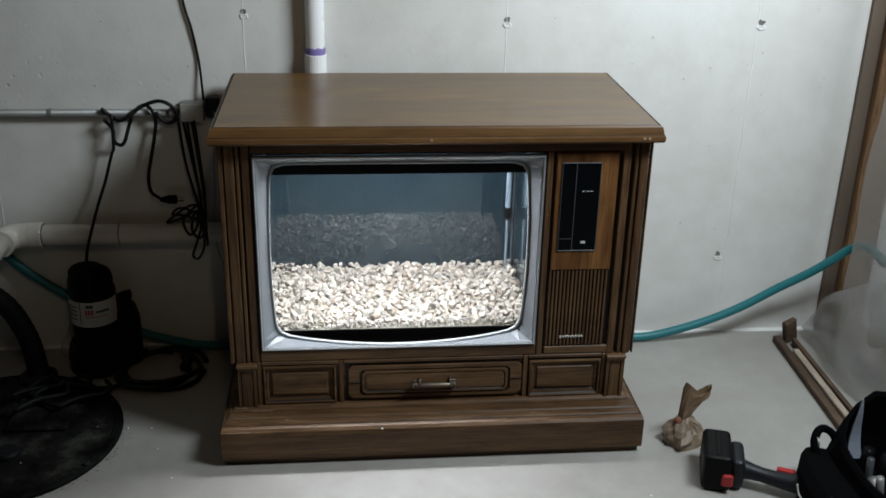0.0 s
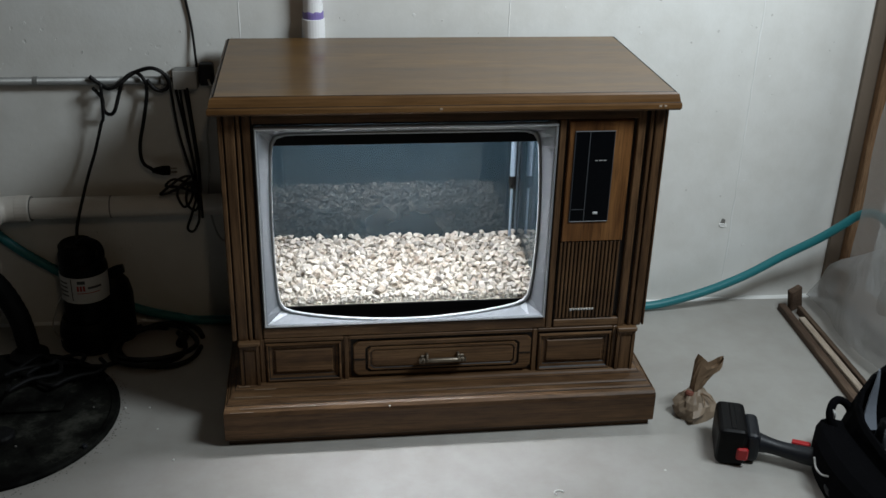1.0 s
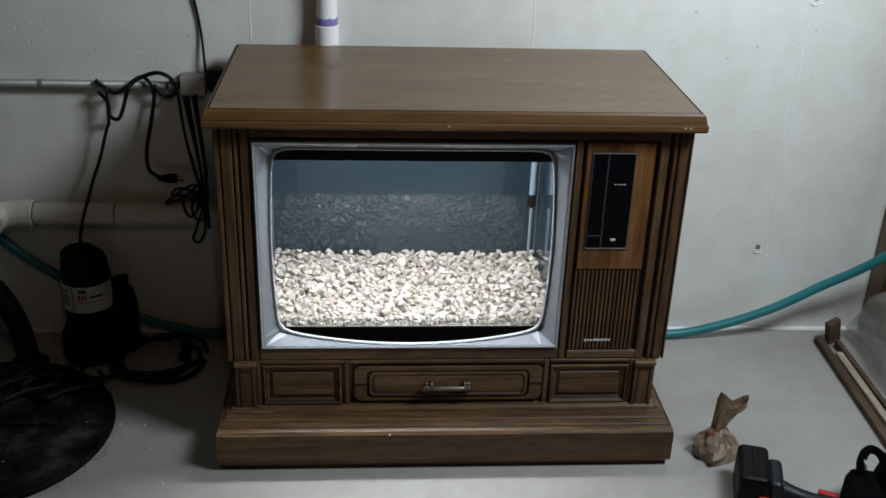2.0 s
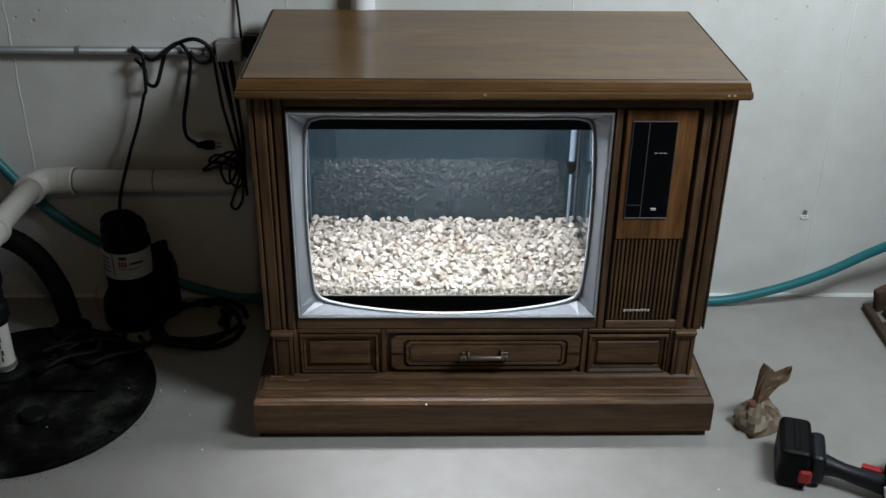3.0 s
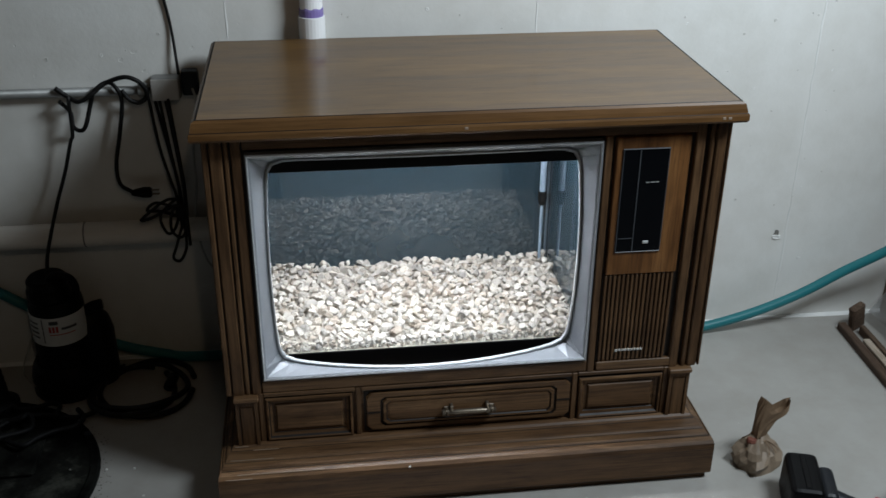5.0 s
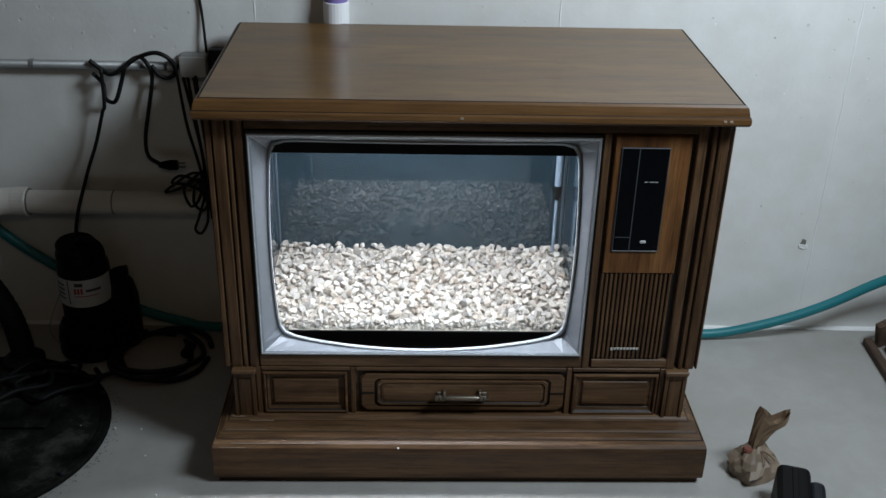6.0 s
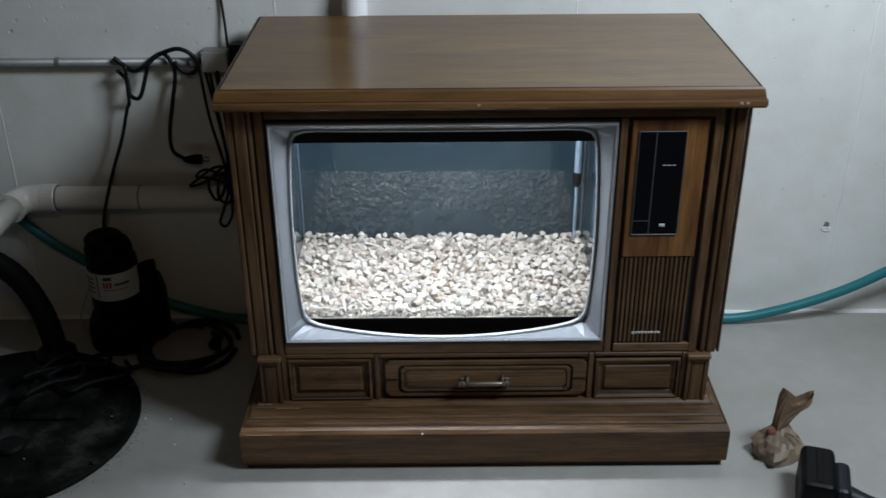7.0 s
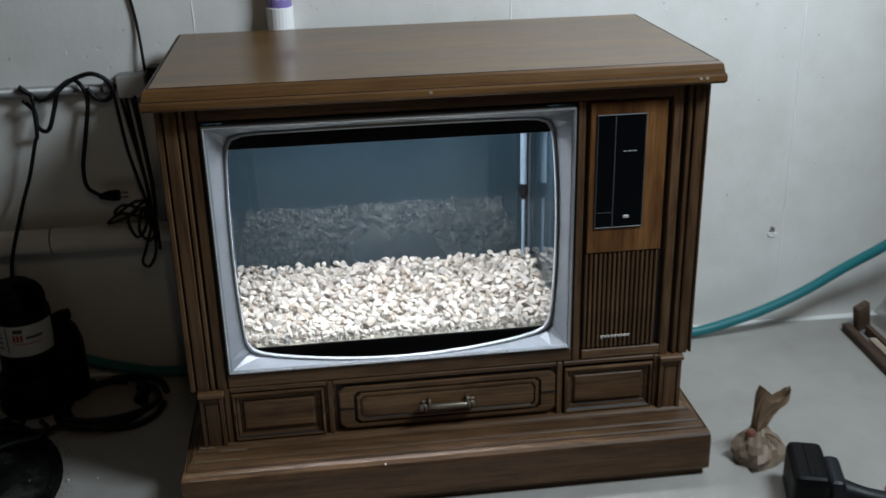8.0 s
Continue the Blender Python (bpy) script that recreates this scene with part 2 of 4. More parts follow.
def lid_material():
    """Dirty black sump lid with grey dust and scrapes."""
    m, n, l, p = nodes_of("dirty_black_lid")
    co = n.new("ShaderNodeTexCoord").outputs["Object"]
    big = noise_node(n, l, 7, 6, 0.7, co)
    fine = noise_node(n, l, 60, 5, 0.7, co)
    c = ramp_node(n, l, big.outputs["Fac"], [(0.42, (0.002, 0.002, 0.0018)), (0.55, (0.010, 0.0105, 0.009)), (0.68, (0.048, 0.049, 0.041))]).outputs[0]
    c = mix_node(n, l, c, ramp_node(n, l, fine.outputs["Fac"], [(0.68, (0, 0, 0)), (0.78, (0.12, 0.12, 0.105))]).outputs[0], 0.8, "ADD")
    l.new(c, p.inputs["Base Color"])
    p.inputs["Roughness"].default_value = 0.75
    p.inputs["Specular IOR Level"].default_value = 0.06
    bump_node(n, l, fine.outputs["Fac"], 0.4, 0.003, p)
    return m


def gravel_material():
    """River gravel: each stone its own tone, cream to brown-grey, with speckle."""
    m, n, l, p = nodes_of("gravel_stone")
    geo = n.new("ShaderNodeNewGeometry").outputs["Random Per Island"]
    rnd = n.new("ShaderNodeObjectInfo").outputs["Random"]
    add = n.new("ShaderNodeMath")
    l.new(geo, add.inputs[0])
    l.new(rnd, add.inputs[1])
    fr = n.new("ShaderNodeMath")
    fr.operation = "FRACT"
    l.new(add.outputs[0], fr.inputs[0])
    c = ramp_node(n, l, fr.outputs[0], [(0.0, (0.27, 0.225, 0.185)), (0.14, (0.44, 0.395, 0.345)), (0.3, (0.54, 0.51, 0.47)), (0.46, (0.35, 0.335, 0.315)),
                                        (0.6, (0.60, 0.575, 0.535)), (0.74, (0.26, 0.25, 0.24)), (0.88, (0.72, 0.70, 0.66)), (1.0, (0.46, 0.41, 0.35))]).outputs[0]
    co = n.new("ShaderNodeTexCoord").outputs["Object"]
    sp = noise_node(n, l, 260, 5, 0.7, co)
    c = mix_node(n, l, c, ramp_node(n, l, sp.outputs["Fac"], [(0.35, (0.7, 0.66, 0.6)), (0.6, (1, 1, 1))]).outputs[0], 0.7, "MULTIPLY")
    c = mix_node(n, l, c, (0.92, 0.885, 0.845), 1.0, "MULTIPLY")
    l.new(c, p.inputs["Base Color"])
    p.inputs["Roughness"].default_value = 0.7
    bump_node(n, l, sp.outputs["Fac"], 0.5, 0.002, p)
    return m


def sheet_material():
    """Milky polythene sheet: part clear, part scattering."""
    m, n, l, p = nodes_of("polythene_sheet")
    out = n["Material Output"]
    p.inputs["Base Color"].default_value = (0.50, 0.50, 0.50, 1)
    p.inputs["Roughness"].default_value = 0.22
    co = n.new("ShaderNodeTexCoord").outputs["Object"]
    wr = noise_node(n, l, 7, 5, 0.6, co, 1.5)
    bump_node(n, l, wr.outputs["Fac"], 0.6, 0.02, p)
    tr = n.new("ShaderNodeBsdfTransparent")
    tl = n.new("ShaderNodeBsdfTranslucent")
    tl.inputs[0].default_value = (0.50, 0.49, 0.48, 1)
    m1 = n.new("ShaderNodeMixShader")
    m1.inputs[0].default_value = 0.35
    l.new(p.outputs[0], m1.inputs[1])
    l.new(tl.outputs[0], m1.inputs[2])
    m2 = n.new("ShaderNodeMixShader")
    m2.inputs[0].default_value = 0.40
    l.new(m1.outputs[0], m2.inputs[1])
    l.new(tr.outputs[0], m2.inputs[2])
    l.new(m2.outputs[0], out.inputs["Surface"])
    return m


GLASS = glass_material()
TANK_BACK = mirror_black_material()
WALL = wall_material()
FLOOR = floor_material()
LID = lid_material()
GRAVEL = gravel_material()
SHEET = sheet_material()
CHIP = plain("bare_concrete_chip", (0.17, 0.165, 0.15), 0.9, 0, 0.4, 90, 0.5)
PIT = plain("painted_pit", (0.56, 0.55, 0.52), 0.7, 0, 0.2, 90, 0.3)
SHADE_STRIP = plain("corner_shade_strip", (0.15, 0.115, 0.085), 0.85, 0, 0.2, 30, 0.3)
# paler copy of the brown paper, for the highlight on the bag body
PAPER_LIT = plain("lit_brown_paper", (0.235, 0.178, 0.125), 0.55, 0, 0.6, 110, 0.5, 0.4)
SPACKLE = plain("white_filler", (0.75, 0.75, 0.73), 0.7, 0, 0.15, 90, 0.4)


# ---- mesh helpers ----
def finish(name, bm, mats, parent=None, label="", base=(0, 0, 0), smooth=False):
    bmesh.ops.recalc_face_normals(bm, faces=bm.faces)
    me = bpy.data.meshes.new(name)
    bm.to_mesh(me)
    bm.free()
    if not isinstance(mats, (list, tuple)):
        mats = [mats]
    for m in mats:
        me.materials.append(m)
    if smooth:
        me.polygons.foreach_set("use_smooth", [True] * len(me.polygons))
    ob = new(name, me)
    if parent is not None:
        ob.parent = parent
        origin = Vector((0, 0, 0))
        q = parent
        while q is not None:
            origin += q.location
            q = q.parent
        me.transform(Matrix.Translation(-origin))
    else:
        ob.location = base
        me.transform(Matrix.Translation(-Vector(base)))
    if label:
        ob["label"] = label
    return ob


def part(name, bm, material, parent, label="", smooth=False):
    return finish(name, bm, material, parent, label, smooth=smooth)


def thing(name, base, label, category, group="", kind=""):
    ob = new(name)
    ob.location = base
    ob.empty_display_size = 0.05
    return tagged(ob, label, category, group, kind)


def solid(name, bm, material, base, label, category, group="", kind="", smooth=False):
    return tagged(finish(name, bm, material, None, "", base, smooth), label, category, group, kind)


def box(x0, x1, y0, y1, z0, z1, bevel=0.0, bm=None, seg=1):
    own = bmesh.new()
    bmesh.ops.create_cube(own, size=1)
    for v in own.verts:
        v.co = Vector((x0 + (v.co.x + 0.5) * (x1 - x0), y0 + (v.co.y + 0.5) * (y1 - y0), z0 + (v.co.z + 0.5) * (z1 - z0)))
    if bevel:
        bmesh.ops.bevel(own, geom=own.edges[:], offset=bevel, segments=seg, affect="EDGES", profile=0.6)
    return join(bm, own)


def join(bm, own):
    if bm is None:
        return own
    tmp = bpy.data.meshes.new("tmp")
    own.to_mesh(tmp)
    own.free()
    bm.from_mesh(tmp)
    bpy.data.meshes.remove(tmp)
    return bm


def loft(loops, cap0=True, cap1=True, slots=None, closed=True, bm=None):
    """Skin a row of loops of equal length; slots gives the material of each band."""
    own = bmesh.new()
    rows = [[own.verts.new(p) for p in lp] for lp in loops]
    k = len(rows[0])
    for i in range(len(rows) - 1):
        for j in range(k if closed else k - 1):
            f = own.faces.new((rows[i][j], rows[i][(j + 1) % k], rows[i + 1][(j + 1) % k], rows[i + 1][j]))
            if slots:
                f.material_index = slots[i]
    if cap0:
        own.faces.new(rows[0][::-1])
    if cap1:
        own.faces.new(rows[-1])
    return join(bm, own)


def rect_xy(x0, x1, y0, y1, z):
    return [(x0, y0, z), (x1, y0, z), (x1, y1, z), (x0, y1, z)]


def rect_xz(x0, x1, z0, z1, y):
    return [(x0, y, z0), (x1, y, z0), (x1, y, z1), (x0, y, z1)]


def spline(pts, per=8):
    """Catmull-Rom through the points."""
    p = [Vector(q) for q in pts]
    p = [2 * p[0] - p[1]] + p + [2 * p[-1] - p[-2]]
    out = []
    for i in range(1, len(p) - 2):
        for k in range(per):
            t = k / per
            a, b, c, d = p[i - 1], p[i], p[i + 1], p[i + 2]
            out.append(0.5 * (2 * b + (c - a) * t + (2 * a - 5 * b + 4 * c - d) * t * t + (3 * b - a - 3 * c + d) * t ** 3))
    out.append(p[-2])
    return out


def tube(pts, r, sides=10, per=8, bm=None, smooth_path=True, radii=None):
    path = spline(pts, per) if smooth_path else [Vector(q) for q in pts]
    loops = []
    t0 = (path[1] - path[0]).normalized()
    side = t0.cross(Vector((0.13, 0.31, 0.94))).normalized()
    for i, q in enumerate(path):
        t = (path[min(i + 1, len(path) - 1)] - path[max(i - 1, 0)]).normalized()
        side = (side - t * side.dot(t)).normalized()
        up = t.cross(side)
        rad = radii[i] if radii else r
        loops.append([q + rad * (math.cos(a) * side + math.sin(a) * up) for a in (2 * math.pi * k / sides for k in range(sides))])
    return loft(loops, bm=bm)


def lathe(profile, centre, sides=28, bm=None, axis="z"):
    """Turn (radius, height) pairs about an upright or level axis through centre."""
    cx, cy, cz = centre
    loops = []
    for r, h in profile:
        lp = []
        for k in range(sides):
            a = 2 * math.pi * k / sides
            u, v = r * math.cos(a), r * math.sin(a)
            lp.append({"z": (cx + u, cy + v, cz + h), "x": (cx + h, cy + u, cz + v), "y": (cx + u, cy + h, cz + v)}[axis])
        loops.append(lp)
    return loft(loops, bm=bm)


# ---- structure ----
WALL_Y = 0.558
bm = box(-2.6, 2.7, WALL_Y, WALL_Y + 0.2, 0, 2.45)
north = solid("wall_north", bm, WALL, (0, WALL_Y, 0), "cream-white painted poured concrete basement wall with pinholes and form marks", "wall", kind="structure")
bm = box(-2.6, 2.7, -3.8, WALL_Y + 0.2, -0.15, 0)
solid("floor", bm, FLOOR, (0, 0, 0), "grey painted concrete basement floor with scuffs and specks", "floor", kind="structure")
# unseen walls, coloured dark so that little light bounces back into the room
DARK_WALL = plain("dark_unseen_wall", (0.07, 0.068, 0.062), 0.8, 0, 0.2, 14, 0.3)
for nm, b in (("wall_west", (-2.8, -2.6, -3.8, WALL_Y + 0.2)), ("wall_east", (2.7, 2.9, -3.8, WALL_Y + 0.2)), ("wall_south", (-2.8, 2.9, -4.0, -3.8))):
    solid(nm, box(*b, 0, 2.45), DARK_WALL, (b[0], b[2], 0), "unseen basement wall, coloured dark to hold down bounced light", "wall", kind="structure")
bm = box(-2.8, 2.9, -4.0, WALL_Y + 0.2, 2.45, 2.5)
for k in range(13):
    box(-2.5 + k * 0.41, -2.46 + k * 0.41, -3.79, WALL_Y - 0.005, 2.27, 2.449, bm=bm)
solid("ceiling", bm, JOIST, (0, 0, 2.45), "unfinished wooden joist ceiling", "ceiling", kind="structure")

# ---- the television console ----
FACE = 0.03          # y of the front face
console = thing("television_console", (0, 0.24, 0), "vintage brown oak console television cabinet with its picture tube taken out", "console")

# top with moulded rim
rim = [(.484, .016, .7675, 2), (.497, .003, .769, 2), (.5, .0, .7735, 2), (.5, .0, .782, 2), (.4985, .0015, .786, 1), (.497, .003, .787, 2), (.4955, .0045, .794, 2),
       (.4935, .0075, .803, 2), (.4885, .0110, .807, 1), (.4865, .0124, .8046, 1), (.4845, .0142, .8075, 0)]
bm = loft([rect_xy(-a, a, b, .508, z) for a, b, z, s in rim], slots=[r[3] for r in rim])
part("cabinet_top", bm, [WOOD_TOP, GLAZE, WOOD_RIM], console, "glossy wooden top with moulded edge")
bm = box(-.470, -.452, .042, .47, .10, .7670)
part("side_panel", bm, WOOD_Z, console)
bm = box(.452, .470, .042, .47, .10, .7670)
part("side_panel", bm, WOOD_Z, console)
part("bottom_board", box(-.452, .452, .05, .468, .10, .225), HARDBOARD, console)
part("back_board", box(-.452, .452, .472, .478, .10, .7670), HARDBOARD, console)

# backing behind the face strips, in four pieces round the screen and control openings
for b in ((-.452, .250, .736, .7673), (-.452, -.408, .226, .736), (.238, .452, .2260, .258), (.238, .452, .740, .7673), (-.408, .238, .226, .258), (.238, .266, .258, .740), (.41, .452, .258, .740)):
    part("face_backing", box(b[0], b[1], .042, .050, b[2], b[3]), GLAZE, console, "dark recessed backing")

# fluted uprights at both sides
for x0, x1 in ((-.484, -.4740), (-.471, -.4490), (-.446, -.4380), (-.4335, -.4165), (.418, .4355), (.4445, .4530), (.457, .4760), (.4795, .484)):
    part("fluted_strip", box(x0, x1, FACE, .044, .226, .7670, .0018), WOOD_Z, console)
for s in (-1, 1):
    part("upright_core", box(min(s * .452, s * .478), max(s * .452, s * .478), .0405, .06, .226, .7670), GLAZE, console, "dark groove ground")

# rails and stiles of the face
part("top_rail", box(-.4135, .420, FACE + .001, .0415, .7425, .7670, .0015), WOOD_X, console)
part("stile", box(.2445, .2580, FACE, .0415, .2260, .742, .0015), WOOD_Z, console)
part("bottom_rail", box(-.4135, .243, FACE + .001, .0415, .229, .2555, .0015), WOOD_X, console)
part("bottom_rail", box(.263, .420, FACE + .001, .0415, .229, .2490, .0015), WOOD_X, console)

# control panel: wood plate with a black inset
bm = loft([rect_xz(.2655 + i, .4075 - i, .4525 + i, .7385 - i, y) for i, y in ((0, .042), (0, .030), (.0015, .0285))])
plate = part("control_plate", bm, WOOD_PANEL, console, "orange-brown wooden plate")
bm = loft([rect_xz(.278 + i, .368 - i, .502 + i, .717 - i, y) for i, y in ((0, .030), (0, .0262), (.0012, .0255), (.0022, .0265))], slots=[0, 0, 0], cap1=False)
part("control_trim", bm, MID_GREY, plate, "thin grey metal trim")
part("control_inset", box(.2802, .3658, .0262, .0284, .5042, .7148), BLACK_GLOSS, plate, "glossy black control door")
part("control_slot", box(.3106, .3124, .0252, .0264, .505, .714), MID_GREY, plate)
part("control_slot", box(.282, .310, .0253, .0264, .5320, .5334), MID_GREY, plate)
for x0, x1, z0, z1 in ((.3270, .333, .6480, .6494), (.3355, .3440, .6480, .6494), (.3455, .3520, .6480, .6494)):
    part("printed_mark", box(x0, x1, .0256, .0265, z0, z1), PRINT, plate, "pale printed mark")
part("control_button", box(.3310, .3425, .0242, .0264, .5205, .5265, .001), PRINT, plate, "small pale push button")

# speaker grille
part("grille_ground", box(.262, .410, .0372, .0418, .2505, .452), GLAZE, console, "dark ground behind the slats")
slat_bm = box(.2648, .2702, .0305, .0370, .2525, .4505, .0012)
slat = part("grille_slat", slat_bm, WOOD_Z, console)
for k in range(1, 16):
    c = slat.copy()
    scene.collection.objects.link(c)
    c.location = (k * .00895, 0, 0)
plaque = part("name_plaque", box(.2985, .3575, .0300, .0308, .2735, .2785, .0003), BRASS, console, "small silver name plate")
for k in range(9):
    part("plaque_bar", box(.2995 + k * .0065, .3040 + k * .0065, .0292, .0301, .2738 if k else .2722, .2782, .0003), PRINT, plaque)

# lower face: field, blocks, sunk panels, drawer front
part("lower_field", box(-.470, .470, FACE + .008, .052, .101, .2285), WOOD_X, console)
for s in (-1, 1):
    a, b = (-.4685, -.4255) if s < 0 else (.4205, .4635)
    bm = loft([rect_xz(a + i, b - i, .097 + j, .2155 - j, y) for i, j, y in ((0, 0, .05), (0, 0, .022), (.0065, .010, .022), (.008, .0115, .025), (.010, .0145, .0235))], slots=[0, 0, 1, 0])
    blk = part("corner_block", bm, [WOOD_Z, GLAZE], console)
    part("block_cap", box(a - .003, b + .003, .0165, .05, .2160, .2265, .002), WOOD_X, blk)


def sunk_panel(x0, x1, z0, z1):
    rows = [(0, .036, 1), (.0015, .0310, 0), (.003, .0280, 0), (.007, .0268, 0), (.0095, .0285, 1), (.0125, .0325, 0), (.0195, .0345, 1), (.0220, .0372, 1), (.0265, .0372, 0), (.0280, .0335, 0), (.0315, .0312, 0)]
    lp = [rect_xz(x0 + i * .75, x1 - i * .75, z0 + i * .90, z1 - i * .70, y) for i, y, s in rows]
    return loft(lp, slots=[r[2] for r in rows])


part("sunk_panel", sunk_panel(-.4115, -.2360, .111, .2165), [WOOD_X, GLAZE], console)
part("sunk_panel", sunk_panel(.2290, .4085, .110, .2140), [WOOD_X, GLAZE], console)
for x in (-.4185, -.2255, .2205, .4145):
    part("lower_stile", box(x - .005, x + .005, .0300, .0382, .1085, .2265, .0012), WOOD_Z, console)
for x0, x1 in ((-.4125, -.2320), (-.2190, .2140), (.2270, .4085)):
    part("lower_rail", box(x0, x1, .0292, .0382, .2190, .2275, .0012), WOOD_X, console)

rows = [(0, 0, .0385, 1), (0, 0, .0365, 1), (.0045, .0040, .0365, 0), (.0055, .0050, .0310, 0), (.0075, .0065, .0300, 0), (.033, .0150, .0300, 1), (.0345, .0160, .0345, 1), (.0385, .0190, .0345, 0), (.0395, .0200, .0275, 0), (.045, .0240, .0275, 1),
        (.0475, .026, .0300, 0), (.052, .030, .0288, 0)]


def cut_rect(x0, x1, z0, z1, y, c):
    """A rectangle with its four corners cut off."""
    return [(x0 + c, y, z0), (x1 - c, y, z0), (x1, y, z0 + c), (x1, y, z1 - c), (x1 - c, y, z1), (x0 + c, y, z1), (x0, y, z1 - c), (x0, y, z0 + c)]


bm = loft([cut_rect(-.2145 + i, .2175 - i, .1155 + j, .2145 - j, y, .0015 if i < .004 else .0105 if i < .02 else .0075) for i, j, y, s in rows], slots=[r[3] for r in rows])
drawer = part("drawer_front", bm, [WOOD_X, GLAZE], console, "moulded drawer front with dark glazed lines")
for x0, x1 in ((-.2095, -.1815), (.1845, .2125)):
    part("notch_line", box(x0, x1, .0288, .0302, .1622, .1660), GLAZE, drawer)
bm = lathe([(.0, -.047), (.0045, -.047), (.0050, -.03), (.0058, -.026), (.0056, 0), (.0058, .026), (.0050, .03), (.0045, .047), (.0, .047)], (.0, .0175, .160), 12, axis="x")
handle = part("drawer_handle", bm, BRASS, drawer, "antique brass pull handle", smooth=True)
for s in (-1, 1):
    bm = lathe([(.0, -.010), (.0065, -.010), (.0075, -.006), (.0045, -.003), (.0078, 0), (.0045, .004), (.0070, .008), (.0, .010)], (s * .046, .0175, .160), 14, axis="x")
    box(s * .046 - .004, s * .046 + .004, .014, .029, .156, .167, .0015, bm=bm)
    box(s * .037 - .003, s * .037 + .003, .015, .029, .163, .176, .0014, bm=bm)
    box(s * .046 - .006, s * .046 + .006, .0255, .0285, .153, .169, .001, bm=bm)
    part("handle_post", bm, BRASS, drawer, "brass handle post")

# stepped plinth
steps = [(.472, .030, .1120, 0), (.4750, .0235, .1105, 0), (.4775, .0185, .1075, 0), (.4785, .0125, .1060, 1), (.480, .0105, .1058, 0), (.4850, -.006, .1050, 0), (.4885, -.0145, .1035, 0), (.4895, -.0175, .1005, 1), (.4905, -.0195, .1005, 0),
         (.4945, -.034, .0996, 0), (.4955, -.037, .0965, 1), (.4965, -.040, .0965, 0), (.4985, -.046, .0985, 0), (.5005, -.054, .0965, 0), (.5018, -.0600, .0905, 0), (.502, -.062, .0810, 0), (.502, -.062, .0190, 0), (.500, -.059, .0150, 1), (.495, -.051, .0135, 0), (.495, -.051, .0, 0)]
bm = loft([rect_xy(-a - .005, a, b, .475, z) for a, b, z, s in steps], slots=[s[3] for s in steps])
part("plinth", bm, [WOOD_X, GLAZE], console, "stepped wooden plinth with worn edges")

for x0, x1, y, z in ((-.440, -.390, .0120, .1060), (-.485, -.400, -.0150, .1034), (-.470, -.300, -.0530, .0972), (-.492, -.440, -.0600, .0918), (-.476, -.450, .0208, .1095)):
    p0 = [(x0 + (x1 - x0) * k / 6, y - .0008, z + .0006 * noise.noise(Vector((k * 1.7, x0 * 9, 0)))) for k in range(7)]
    part("worn_edge", tube(p0, .0008, 5, 1, smooth_path=False), SCUFF, console, "pale scuff")
bm = bmesh.new()
bmesh.ops.create_icosphere(bm, subdivisions=1, radius=.0025)
bmesh.ops.translate(bm, verts=bm.verts, vec=(-.131, -.0600, .0915))
part("paint_dot", bm, SPACKLE, console, "white paint speck")
for x in (.452, .463, -.02):
    part("edge_chip", box(x - .0035, x + .003, -.0008, .002, .7765, .7815, .0008), SCUFF, console, "pale chip")

# screen surround: sloping silver mask with a bowed inner lip
SX, SZ = -.085, .4965


def ring(hx, hz, ycurve, cx=SX, cz=SZ, bow=0.0, power=0.0, n=22, yf=FACE):
    """A rectangular ring; bow widens the sides at their middles, power rounds the corners, ycurve sets it on a ball of that radius."""
    pts = []
    sq = [(-1 + 2 * k / n, -1) for k in range(n)] + [(1, -1 + 2 * k / n) for k in range(n)] + [(1 - 2 * k / n, 1) for k in range(n)] + [(-1, 1 - 2 * k / n) for k in range(n)]
    for s, t in sq:
        if power:
            f = (abs(s) ** power + abs(t) ** power) ** (-1 / power)
            s, t = s * f, t * f
        x, z = hx * s * (1 - bow * t * t), hz * t * (1 - bow * 2.4 * s * s)
        y = yf + (x * x + z * z) / (2 * ycurve) if ycurve else yf
        pts.append((cx + x, y, cz + z))
    return pts


INX, INZ = -.0835, .4895
lips = [ring(.325, .238, 0, yf=.043), ring(.325, .238, 0, yf=.027), ring(.3225, .2355, 0, yf=.0255), ring(.320, .233, 0, yf=.027), ring(.317, .231, 0, yf=.030),
        ring(.3015, .2295, 1.0, INX, INZ, .023, 24, yf=.013), ring(.2995, .2275, 1.0, INX, INZ, .023, 22, yf=.0105), ring(.2970, .2252, 1.0, INX, INZ, .024, 20, yf=.0115),
        ring(.2965, .2245, 1.0, INX, INZ, .024, 20, yf=.018)]
bm = loft(lips, cap0=False, cap1=False, slots=[0, 0, 1, 0, 0, 1, 1, 1])
part("screen_surround", bm, [SILVER, SILVER_EDGE], console, "silver-grey plastic screen surround with bowed lip", smooth=False)

# ---- the fish tank inside ----
TX0, TX1, TY0, TY1, TZ0, TZ1 = -.425, .252, .084, .458, .2265, .722
tank = thing("fish_tank", (SX, .27, TZ0), "empty glass fish tank with black rims, set inside the cabinet", "fish tank")
part("front_pane", box(TX0, TX1, TY0, TY0 + .004, TZ0 + .004, TZ1 - .004), GLASS, tank, "clear glass pane").visible_shadow = False
part("back_pane", box(TX0, TX1, TY1 - .004, TY1, TZ0 + .004, TZ1 - .004), TANK_BACK, tank, "dark blue backed glass pane")
part("side_pane", box(TX0, TX0 + .004, TY0 + .0045, TY1 - .0045, TZ0 + .004, TZ1 - .004), TANK_BACK, tank, "dark glass pane")
